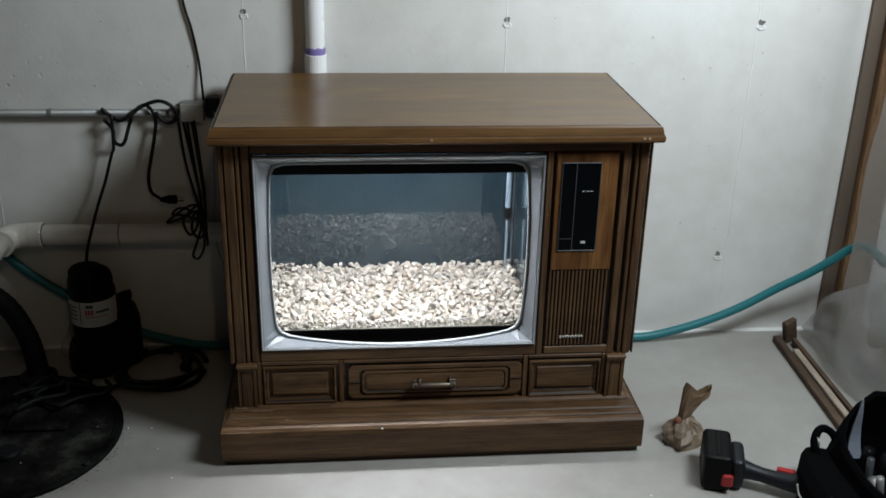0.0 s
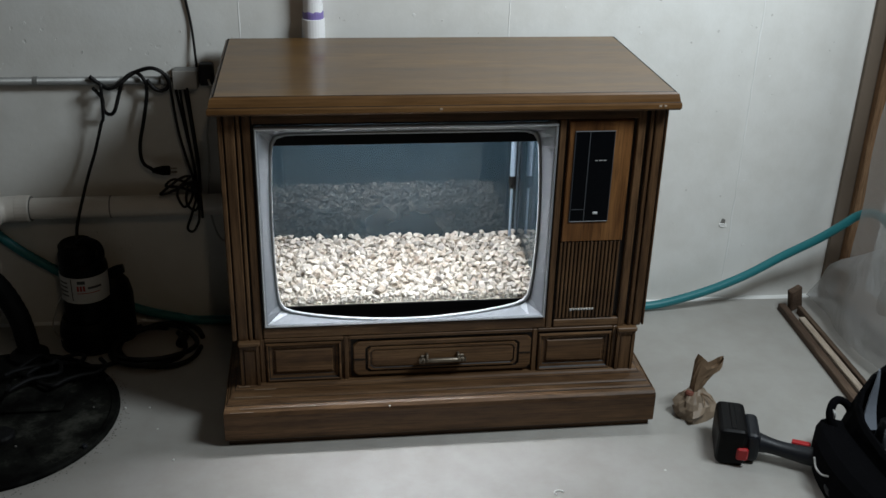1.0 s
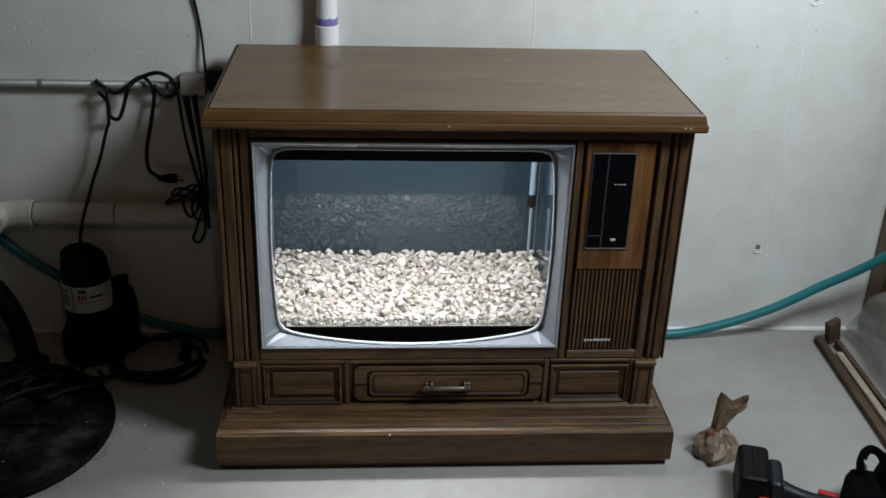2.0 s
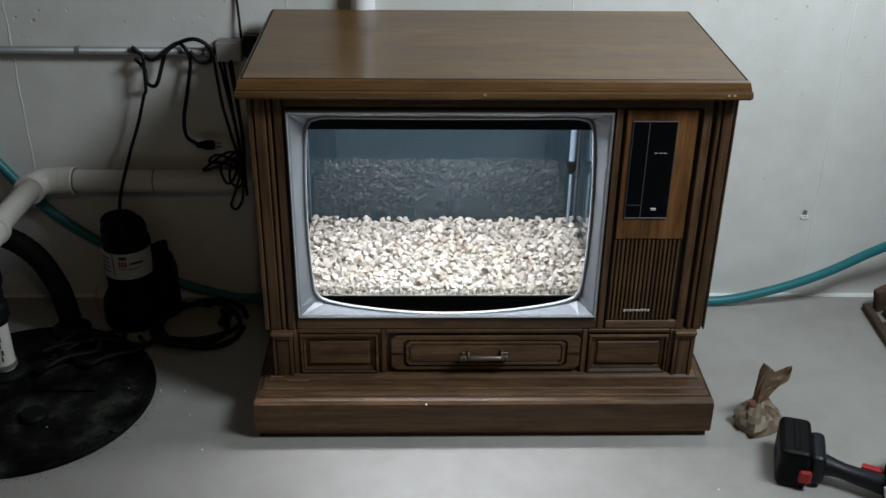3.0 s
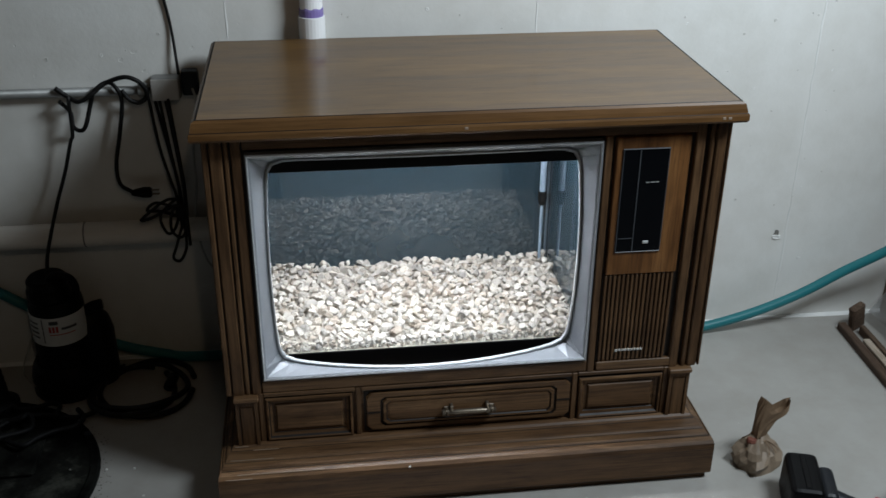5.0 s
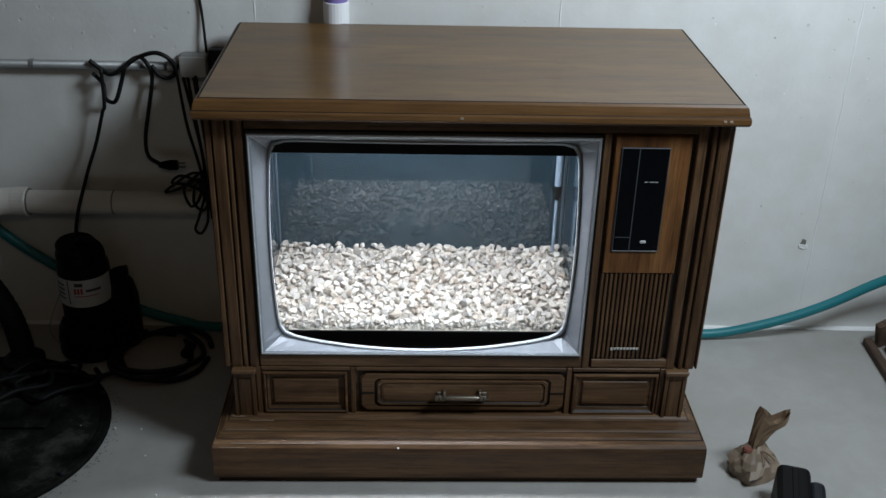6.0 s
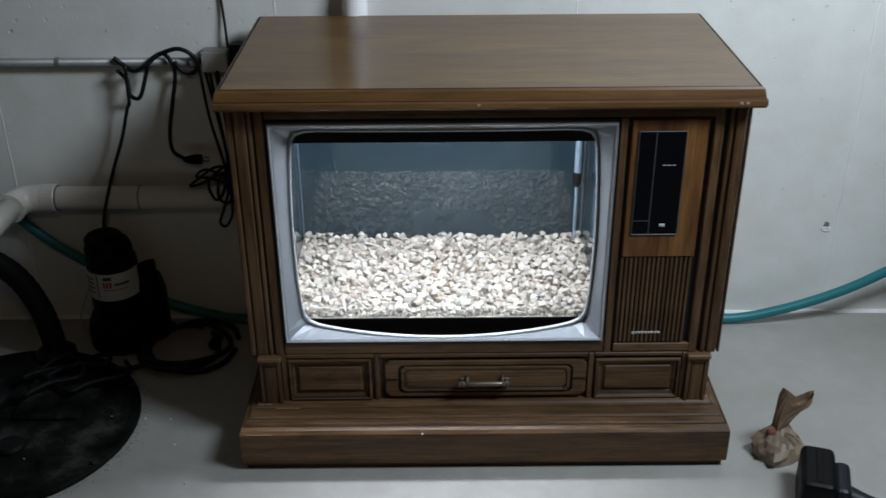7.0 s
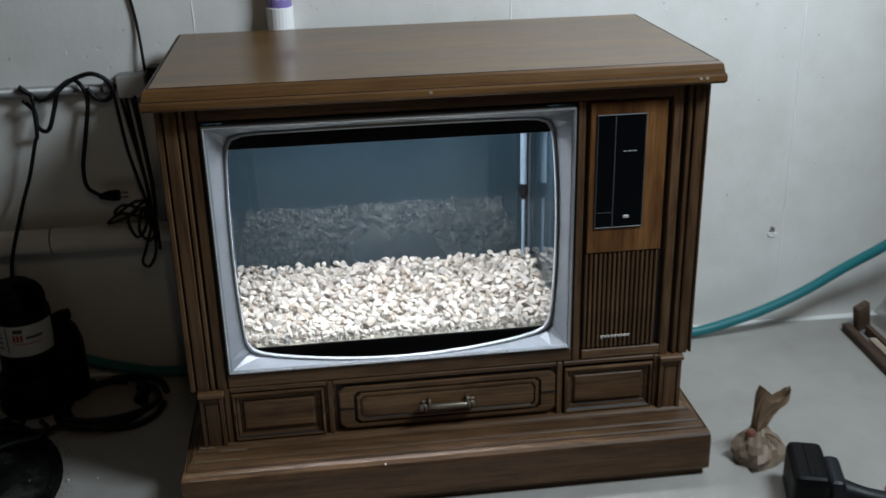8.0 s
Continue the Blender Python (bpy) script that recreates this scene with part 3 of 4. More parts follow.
part("side_pane", box(TX1 - .004, TX1, TY0 + .0045, TY1 - .0045, TZ0 + .004, TZ1 - .004), TANK_BACK, tank, "dark glass pane")
part("tank_floor", box(TX0 + .0045, TX1 - .0045, TY0 + .0045, TY1 - .0045, TZ0 + .004, TZ0 + .010), TANK_BACK, tank)
for z0, z1, nm in ((TZ0, .2835, "bottom_rim"), (.6765, TZ1, "top_rim")):
    bm = bmesh.new()
    o, i = .004, .002
    box(TX0 - o, TX1 + o, TY0 - o, TY0 - .0005, z0, z1, .001, bm=bm)
    box(TX0 - o, TX1 + o, TY1 + .0005, TY1 + o, z0, z1, .001, bm=bm)
    box(TX0 - o, TX0 - .0005, TY0, TY1, z0, z1, 0, bm=bm)
    box(TX1 + .0005, TX1 + o, TY0, TY1, z0, z1, 0, bm=bm)
    part(nm, bm, BLACK, tank, "black plastic tank rim")
for x in (TX0 + .006, TX1 - .006):
    bm = tube([(x, TY1 - .006, TZ0 + .012), (x, TY1 - .006, TZ1 - .03)], .0035, 6, 2)
    part("silicone_seam", bm, SEAM, tank, "pale silicone corner seam")
tube_thing = thing("filter_tube", (.228, .43, .30), "pale plastic tube with a black end hanging in the tank corner", "filter tube")
part("tube", lathe([(0, 0), (.0075, 0), (.0075, .225), (0, .225)], (.226, .425, .462), 14), SILICONE, tube_thing, "pale translucent tube", smooth=False)
part("tube_end", lathe([(0, -.035), (.006, -.033), (.010, -.02), (.0105, 0), (.0085, .002), (0, .002)], (.226, .425, .461), 14), BLACK, tube_thing, "black tube end")
part("lower_tube", lathe([(0, 0), (.0035, 0), (.0035, .14), (0, .14)], (.226, .425, .29), 10), SILICONE, tube_thing)
lampthing = thing("tank_lamp", (SX, .19, .705), "slim cool-white lamp under the cabinet top over the tank", "lamp")
part("housing", box(SX - .30, SX + .30, .145, .265, .7035, .724, .003), BLACK, lampthing)
tagged(TANK_GLOW, "cool white light of the tank lamp", "light")

# gravel
bed = thing("gravel_bed", (SX, .27, .237), "bed of cream and grey river gravel filling the tank floor", "gravel")
part("gravel_ground", box(TX0 + .005, TX1 - .005, TY0 + .005, TY1 - .005, .2368, .280), GRAVEL, bed)
rg = random.Random(4)


def stone_mesh(k):
    own = bmesh.new()
    sx, sy, sz = rg.uniform(.95, 1.25), rg.uniform(.8, 1.05), rg.uniform(.6, .9)
    for _ in range(13):
        v = Vector((rg.gauss(0, 1), rg.gauss(0, 1), rg.gauss(0, 1))).normalized() * rg.uniform(.9, 1.08)
        own.verts.new((v.x * sx, v.y * sy, v.z * sz))
    bmesh.ops.convex_hull(own, input=own.verts[:])
    for v in [v for v in own.verts if not v.link_faces]:
        own.verts.remove(v)
    bmesh.ops.bevel(own, geom=own.edges[:], offset=.055, segments=1, affect="EDGES", clamp_overlap=True)
    bmesh.ops.recalc_face_normals(own, faces=own.faces)
    me = bpy.data.meshes.new("stone")
    own.to_mesh(me)
    own.free()
    me.materials.append(GRAVEL)
    return me


STONES = [stone_mesh(k) for k in range(14)]
spots = []
pitch = .0170
for j in range(int((TY1 - TY0 - .016) / pitch) + 1):
    for i in range(int((TX1 - TX0 - .016) / pitch) + 1):
        for layer in (0, 1):
            x = TX0 + .012 + (i + .5 * (j % 2) + .5 * layer + rg.uniform(-.35, .35)) * pitch
            y = TY0 + .013 + (j + .5 * layer + rg.uniform(-.35, .35)) * pitch
            if not (TX0 + .011 < x < TX1 - .011 and TY0 + .012 < y < TY1 - .011):
                continue
            hill = .010 * noise.noise(Vector((x * 9, y * 9, 2)))
            spots.append((x, y, .2835 + hill + layer * .0088 + rg.uniform(-.003, .004), rg.uniform(.0062, .0120) * (1.35 if rg.random() < .09 else 1)))
# rows behind the front pane
for j in range(4):
    for i in range(46):
        spots.append((TX0 + .012 + (i + rg.uniform(-.3, .3)) * .0143, TY0 + .0125, .281 + j * .0055 + rg.uniform(-.002, .002), rg.uniform(.0055, .0075)))
spots.sort(key=lambda s: (s[1] > .25, -s[2]))
SHAPES = []
for me in STONES:
    co = np.empty(len(me.vertices) * 3)
    me.vertices.foreach_get("co", co)
    SHAPES.append((co.reshape(-1, 3), [tuple(p.vertices) for p in me.polygons]))
verts, faces = [], []
count = first = 0
for x, y, z, r in spots:
    k = rg.randrange(len(STONES))
    m = Matrix.LocRotScale((x, y, z), Euler((rg.uniform(-.6, .6), rg.uniform(-.6, .6), rg.uniform(0, 6.28))), (r, r, r))
    if count < 300 and y < .25 and z > .2905:
        ob = new("stone", STONES[k])
        ob.parent = bed
        ob.matrix_basis = Matrix.Translation(-bed.location) @ m
        count += 1
    else:
        mm = np.array(m)
        co, fs = SHAPES[k]
        base = first
        first += len(co)
        verts.append(co @ mm[:3, :3].T + mm[:3, 3] - np.array(bed.location))
        faces.extend(tuple(i + base for i in f) for f in fs)
me = bpy.data.meshes.new("loose_gravel")
me.from_pydata(np.concatenate(verts).tolist(), [], faces)
me.materials.append(GRAVEL)
loose = new("loose_gravel", me)
loose.parent = bed
loose["kind"] = "stuff"

# ---- wall details ----
rw = random.Random(9)


def blob(cx, cz, r, y, depth, seed, sides=12, flat=1.0):
    """A small uneven chip or daub on the wall face."""
    rs = random.Random(seed)
    ang = [2 * math.pi * k / sides for k in range(sides)]
    rad = [r * rs.uniform(.65, 1.25) for _ in ang]
    lp0 = [(cx + q * math.cos(a), y, cz + flat * q * math.sin(a)) for a, q in zip(ang, rad)]
    lp1 = [(cx + .8 * q * math.cos(a), y - depth, cz + .8 * flat * q * math.sin(a)) for a, q in zip(ang, rad)]
    lp2 = [(cx + .3 * q * math.cos(a), y - depth * .75, cz + .3 * flat * q * math.sin(a)) for a, q in zip(ang, rad)]
    return loft([lp0, lp1, lp2], cap0=False)


for k, (x, z, r) in enumerate(((-.460, .952, .011), (.223, .933, .012), (.915, .928, .013), (.880, .252, .012), (-1.14, .95, .012), (-1.13, .27, .010))):
    part("tie_hole", blob(x, z + .003, r * .8, WALL_Y + .001, .002, k), CHIP, north, "chipped tie hole")
    part("filler_daub", blob(x + .001, z - r * .8, r * 1.15, WALL_Y + .001, .0035, 40 + k, flat=.6), SPACKLE, north, "white filler daub")
pits = [(-.733, .779), (.048, .847), (.717, .787), (.762, .653), (.788, .817), (.892, .826), (1.023, .81), (1.109, .762), (.943, .741), (.951, .693), (.569, .829), (-.2, .849),
        (-.977, .845), (-.849, .773), (.756, .364), (.952, .187), (.143, .815), (-.608, .823), (-.025, .863), (-.815, .938), (.93, .859), (.576, .814), (.62, .90), (.35, .95)]
while len(pits) < 76:
    x, z = rw.uniform(-1.25, 1.15), rw.uniform(.3, 1.1)
    if x < -.55 or x > .55 or z > .8:
        pits.append((x, z))
for k, (x, z) in enumerate(pits):
    z -= .009
    r = rw.uniform(.0022, .0048) * (1 if k < 24 else .55)
    part("pit", blob(x, z, r, WALL_Y + .0005, .0012, 100 + k, 8), PIT if k % 3 else SPACKLE, north)
for k, x in enumerate((-1.13, -.462, .222, .905)):
    rs = random.Random(70 + k)
    rows = []
    z = .02
    while z < 2.26:
        w, o = rs.uniform(.0012, .0035), rs.uniform(-.0015, .0015)
        rows.append([(x + o - w, WALL_Y + .0005, z), (x + o - w * .4, WALL_Y - rs.uniform(.0003, .0012), z), (x + o + w * .4, WALL_Y - rs.uniform(.0003, .0012), z), (x + o + w, WALL_Y + .0005, z)])
        z += .035
    part("form_seam", loft(rows), SPACKLE, north)
rows = []
x = -2.59
while x < 1.9:
    h, d = .007 + .005 * noise.noise(Vector((x * 6, 0, 0))), .009 + .006 * noise.noise(Vector((x * 5, 4, 0)))
    rows.append([(x, WALL_Y, -.001), (x, WALL_Y - d, -.001), (x, WALL_Y - d * .6, h * .6), (x, WALL_Y, h)])
    x += .04
solid("baseboard", loft(rows), SPACKLE, (0, WALL_Y, 0), "rough white sealant fillet along the wall foot", "trim", kind="structure")

# ---- pipes and conduit ----
PR = .028
pipe_y = WALL_Y - .044
drain = thing("drain_pipe", (-.8, pipe_y, .366), "white plastic drain pipe running low along the wall into a sump", "pipe")
part("level_pipe", lathe([(0, -1.03), (PR, -1.03), (PR, -.30), (0, -.30)], (0, pipe_y, .366), 24, axis="x"), PVC, drain, smooth=False)
part("joint_ring", lathe([(0, -.8175), (PR + .0012, -.8175), (PR + .0012, -.8145), (0, -.8145)], (0, pipe_y, .366), 24, axis="x"), CHIP, drain, "dirty joint line")
part("coupling", lathe([(0, -1.055), (PR + .006, -1.055), (PR + .007, -1.05), (PR + .007, -1.020), (PR + .005, -1.017), (0, -1.017)], (0, pipe_y, .366), 24, axis="x"), PVC, drain)
part("gap_ring", lathe([(0, -1.0165), (PR + .004, -1.0165), (PR + .004, -1.0145), (0, -1.0145)], (0, pipe_y, .366), 24, axis="x"), CHIP, drain, "dark ring")
part("elbow", tube([(-1.05, pipe_y, .366), (-1.085, pipe_y - .006, .366), (-1.106, pipe_y - .025, .366), (-1.112, pipe_y - .055, .366)], PR + .006, 20, 6), PVC, drain, smooth=True)
part("elbow_collar", tube([(-1.1115, pipe_y - .046, .366), (-1.1122, pipe_y - .062, .366)], PR + .009, 20, 2), PVC, drain)
part("elbow_collar", tube([(-1.1215, .250, .366), (-1.1228, .234, .366)], PR + .010, 20, 2), PVC, drain)
part("cross_pipe", tube([(-1.112, pipe_y - .05, .366), (-1.125, .19, .366)], PR, 20, 2), PVC, drain, smooth=True)
part("lower_elbow", tube([(-1.122, .245, .366), (-1.125, .205, .364), (-1.135, .186, .345), (-1.138, .18, .295)], PR + .007, 20, 6), PVC, drain, "white plastic elbow", smooth=True)
part("check_valve", lathe([(0, .155), (.030, .155), (.031, .165), (.036, .17), (.036, .20), (.031, .21), (.031, .25), (.036, .258), (.036, .285), (.030, .295), (0, .295)], (-1.138, .18, 0), 22), BLACK_MATT, drain, "black rubber check valve")
part("riser", lathe([(0, .014), (.0265, .014), (.0265, .157), (0, .157)], (-1.138, .18, 0), 22), PVC, drain)
part("clamp", lathe([(.027, .034), (.0295, .034), (.0295, .046), (.027, .046)], (-1.138, .18, 0), 22), STEEL, drain, "steel hose clamp")
for k in range(5):
    part("print_bar", box(-1.1285 + .003 * (k % 2), -1.1255 + .003 * (k % 2), .1542, .1560, .06 + k * .018, .073 + k * .018), LABEL_DARK, drain, "faint dark print")

vent = thing("vent_pipe", (-.276, WALL_Y - .027, .366), "white plastic vent pipe with purple primer at its joint", "pipe")
part("riser", lathe([(0, .40), (.0245, .40), (.0245, 2.27), (0, 2.27)], (-.2785, WALL_Y - .0265, 0), 24), PVC_WHITE, vent)
part("coupling", lathe([(0, .80), (.0285, .80), (.0285, .851), (.0245, .853), (0, .853)], (-.2785, WALL_Y - .0265, 0), 24), PVC_WHITE, vent)
bm = lathe([(.0246, .851), (.0262, .851), (.0262, .866), (.0252, .870), (.0246, .870)], (-.2785, WALL_Y - .0265, 0), 24)
for v in bm.verts:
    v.co.z += .002 * math.sin(v.co.x * 320)
part("primer_band", bm, PURPLE, vent, "purple primer stain")

conduit = thing("electrical_conduit", (-1.2, WALL_Y - .016, .705), "grey steel conduit fixed level along the wall", "conduit")
part("pipe", tube([(-2.58, WALL_Y - .016, .708), (-.64, WALL_Y - .016, .704)], .0098, 14, 2), STEEL, conduit, smooth=True)
for x in (-1.32, -.96):
    part("strap", lathe([(.0098, x - .005), (.0108, x - .005), (.0108, x + .005), (.0098, x + .005)], (0, WALL_Y - .016, .7055), 14, axis="x"), STEEL, conduit, "steel strap")
jbox = thing("junction_box", (-.592, WALL_Y, .716), "dull steel junction box with rounded cover plate", "junction box")
bm = box(-.628, -.564, WALL_Y - .036, WALL_Y + .001, .683, .735, .010, seg=3)
part("body", bm, STEEL, jbox)
part("cover", box(-.626, -.567, WALL_Y - .0395, WALL_Y - .0362, .685, .733, .0015), PALE_STEEL, jbox, "pale scuffed cover")
part("connector", lathe([(0, -.655), (.015, -.655), (.016, -.648), (.016, -.640), (.012, -.634), (0, -.632)], (0, WALL_Y - .018, .706), 12, axis="x"), STEEL, jbox)
part("gland", box(-.562, -.525, WALL_Y - .030, WALL_Y + .001, .690, .748, .008, seg=2), DARK_GREY, jbox, "dark side box")
wire = tube([(-.566, WALL_Y - .02, .738), (-.573, WALL_Y - .006, .837), (-.586, WALL_Y - .006, .923), (-.602, WALL_Y - .006, .993), (-.63, WALL_Y - .006, 1.2), (-.64, WALL_Y - .006, 2.27)], .0032, 8, 8)
wall_cable = solid("wall_cable", wire, CORD, (-.58, WALL_Y, .74), "thin black cable rising from the junction box", "cable", smooth=True)

# ---- cords on the conduit ----
cy = WALL_Y - .032


def cord(name, pts, r, label, mat=CORD, y=None, wob=.008, category="cord"):
    rs = random.Random(len(pts) * 7)
    p3 = [(x, (y or cy) + rs.uniform(-wob, wob * .6), z) for x, z in pts]
    return solid(name, tube(p3, r, 8, 7), mat, p3[0], label, category, smooth=True)


def front(z):
    """How far forward a hanging cord stands to clear the drain pipe."""
    return -.050 * min(1, max(0, (.50 - z) / .09))


plug_cord = thing("extension_cord", (-.74, cy, .7), "black extension cord looped over the conduit, its plug hanging", "cord")
pts = [(-.821, .691), (-.804, .662), (-.801, .634), (-.789, .619), (-.774, .633), (-.76, .676), (-.745, .711), (-.717, .727), (-.695, .71), (-.693, .675), (-.705, .61), (-.723, .537), (-.719, .493), (-.696, .467)]
part("cable", tube([(x, cy + (.006 if i % 2 else -.004), z) for i, (x, z) in enumerate(pts)], .0048, 8, 7), CORD, plug_cord, smooth=True)
bm = lathe([(0, -.698), (.006, -.698), (.009, -.688), (.0125, -.672), (.0125, -.656), (.010, -.653), (0, -.653)], (0, cy, .468), 12, axis="x")
part("plug", bm, BLACK, plug_cord, "black moulded plug")
for dz in (-.005, .005):
    part("prong", box(-.654, -.636, cy - .0035, cy + .0035, .468 + dz - .0008, .468 + dz + .0008), BRASS, plug_cord, "metal prong")
looped_cord = cord("hanging_cord", [(-.827, .719), (-.806, .7), (-.781, .69), (-.753, .704), (-.724, .724), (-.682, .74), (-.656, .734), (-.64, .716), (-.637, .695), (-.654, .681), (-.674, .688), (-.689, .71)], .0052, "thick black cord looped over the steel conduit")
feed = [(-.80, .705), (-.803, .619), (-.810, .600), (-.834, .525), (-.855, .466), (-.877, .39), (-.890, .345)]
pcord = [(x, cy - .01 + front(z), z) for x, z in feed] + [(-.893, .458, .318), (-.895, .45, .303)]
feed_cord = solid("pump_cord", tube(pcord, .0042, 8, 7), CORD, pcord[0], "black power cord running down to the pump", "cord", smooth=True)
bundle = thing("cord_bundle", (-.6, cy, .7), "tied bundle of black cords hanging from the conduit", "cord")
for i, pts in enumerate(([(-.636, .715), (-.633, .69), (-.623, .58), (-.609, .505), (-.594, .459), (-.587, .405)], [(-.628, .715), (-.622, .69), (-.603, .564), (-.592, .489), (-.585, .428), (-.581, .374)],
                         [(-.600, .69), (-.590, .579), (-.582, .489), (-.577, .428), (-.575, .35)], [(-.592, .69), (-.583, .56), (-.577, .48), (-.575, .42), (-.58, .39)], [(-.612, .69), (-.600, .56), (-.588, .47), (-.583, .41)])):
    part("strand", tube([(x, cy - .006 + .006 * (i % 3) + front(z), z) for x, z in pts], .0036, 7, 6), CORD, bundle, smooth=True)
for i, pts in enumerate(([(-.600, .463), (-.618, .461), (-.642, .448), (-.676, .423), (-.644, .430), (-.607, .447), (-.590, .45)], [(-.587, .405), (-.603, .359), (-.614, .327), (-.6, .318), (-.583, .35), (-.580, .40)],
                         [(-.590, .462), (-.603, .456), (-.634, .426), (-.622, .388), (-.605, .395), (-.590, .43)], [(-.58, .45), (-.605, .44), (-.61, .40), (-.59, .38), (-.575, .41), (-.58, .44)],
                         [(-.59, .44), (-.64, .455), (-.662, .44), (-.63, .437), (-.59, .425)])):
    part("loop", tube([(x, cy - .012 + .005 * (i % 3) + front(z), z) for x, z in pts], .0034, 7, 6), CORD, bundle, smooth=True)
part("tie", lathe([(0, .424), (.013, .424), (.015, .432), (.013, .445), (0, .445)], (-.585, cy - .048, 0), 10), BLACK_MATT, bundle)
cord("pale_cable", [(-.545, .70), (-.54, .665), (-.556, .563), (-.558, .474), (-.567, .397), (-.562, .318), (-.543, .262), (-.50, .24)], .0028, "thin pale cable hanging beside the cabinet", PALE_CORD, wob=.003, category="cable")

# the conduit run with all that hangs from it
for ob in (conduit, jbox, wall_cable, plug_cord, looped_cord, feed_cord, bundle):
    ob.location += Vector((-.006, 0, -.009))

# ---- sump lid, pump and hoses ----
LX, LY, LR = -1.060, .096, .291
sump = thing("sump_lid", (LX, LY, 0), "dirty black round sump lid lying on the floor", "sump lid")
part("lid", lathe([(0, 0), (LR - .002, 0), (LR, .003), (LR, .009), (LR - .004, .013), (LR - .018, .0135), (LR - .022, .0105), (.05, .0105), (0, .0105)], (LX, LY, 0), 64), LID, sump)
part("pipe_collar", lathe([(.030, .0115), (.052, .0115), (.052, .020), (.044, .026), (.034, .030), (.030, .030)], (-1.138, .18, 0), 24), BLACK_MATT, sump, "black rubber collar")
part("round_plug", lathe([(0, .0106), (.030, .0106), (.030, .020), (.026, .026), (.012, .028), (0, .028)], (-1.015, .005, 0), 20), BLACK_MATT, sump, "black round plug")
for k in range(6):
    a = .5 + k * 1.047
    part("bolt", lathe([(0, .013), (.007, .013), (.007, .018), (.005, .020), (0, .020)], (LX + (LR - .011) * math.cos(a), LY + (LR - .011) * math.sin(a), 0), 8), DARK_GREY, sump)
part("access_cover", box(-1.05, -.90, .10, .25, .011, .022, .004), LID, sump, "square black access cover")
part("hose_flange", lathe([(0, .0108), (.048, .0108), (.048, .024), (.034, .034), (0, .034)], (-1.034, .362, 0), 22), BLACK_MATT, sump)
rs = random.Random(3)
for k in range(7):
    a, q = rs.uniform(0, 6.28), rs.uniform(.08, .26)
    x, y = LX + q * math.cos(a), LY + q * math.sin(a) * .9
    bm = bmesh.new()
    bmesh.ops.create_icosphere(bm, subdivisions=1, radius=rs.uniform(.0018, .0035))
    bmesh.ops.translate(bm, verts=bm.verts, vec=(x, y, .0125))
    solid("debris_chip", bm, SPACKLE if k % 2 else CHIP, (x, y, .011), "small pale crumb of plaster on the sump lid", "debris", "crumbs on the lid")

# grit swept up against the lid's edge
rs = random.Random(21)
verts, faces = [], []
for k in range(260):
    a, q, r = rs.uniform(-2.0, 1.1), LR + .002 + abs(rs.gauss(0, .012)), rs.uniform(.0007, .0022)
    x, y = LX + q * math.cos(a), LY + q * math.sin(a)
    b = len(verts)
    verts += [(x + r * rs.uniform(.6, 1.3), y, r * .5), (x, y + r * rs.uniform(.6, 1.3), r * .5), (x - r, y, r * .5), (x, y - r, r * .5), (x, y, r * 1.1), (x, y, 0)]
    faces += [(b, b + 1, b + 4), (b + 1, b + 2, b + 4), (b + 2, b + 3, b + 4), (b + 3, b, b + 4), (b + 1, b, b + 5), (b + 2, b + 1, b + 5), (b + 3, b + 2, b + 5), (b, b + 3, b + 5)]
me = bpy.data.meshes.new("floor_grit")
me.from_pydata(verts, [], faces)
me.materials.append(CHIP)
tagged(new("floor_grit", me), "dark grit and crumbs along the sump lid edge", "grit", kind="stuff")

hosep = spline([(-1.75, .36, .16), (-1.5, .37, .25), (-1.31, .375, .292), (-1.175, .375, .282), (-1.097, .372, .232), (-1.052, .368, .145), (-1.036, .365, .06), (-1.034, .362, .018)], 10)
rad = [.0265 + .0012 * (k % 2) for k in range(len(hosep))]
solid("discharge_hose", tube(hosep, .027, 16, 1, smooth_path=False, radii=rad), BLACK_MATT, (-1.034, .362, .018), "thick black discharge hose arching into the sump lid", "hose", smooth=True)

PX, PY = -.892, .452
pump = thing("utility_pump", (PX, PY, 0), "black cylindrical utility pump with a worn white label", "pump")
part("base", lathe([(0, 0), (.078, 0), (.081, .006), (.081, .045), (.076, .07), (.068, .085), (0, .085)], (PX, PY, 0), 32), BLACK, pump)
part("body", lathe([(0, .085), (.0605, .085), (.0605, .228), (.0585, .238), (.052, .246), (0, .248)], (PX, PY, 0), 32), BLACK, pump)
lab = []
for k in range(25):
    a = math.radians(-175 + k * 7.0)
    lab.append([(PX + q * math.cos(a), PY + q * math.sin(a), z) for q, z in ((.0610, .147), (.0621, .147), (.0621, .219), (.0610, .219))])
label_part = part("label", loft(lab), LABEL, pump, "white worn paper label")


def wrap_bar(a0, a1, z0, z1, mat, name):
    rows = []
    n = max(2, int((a1 - a0) / 6) + 1)
    for k in range(n + 1):
        a = math.radians(a0 + (a1 - a0) * k / n)
        rows.append([(PX + q * math.cos(a), PY + q * math.sin(a), z) for q, z in ((.0621, z0), (.0628, z0), (.0628, z1), (.0621, z1))])
    part(name, loft(rows), mat, label_part)


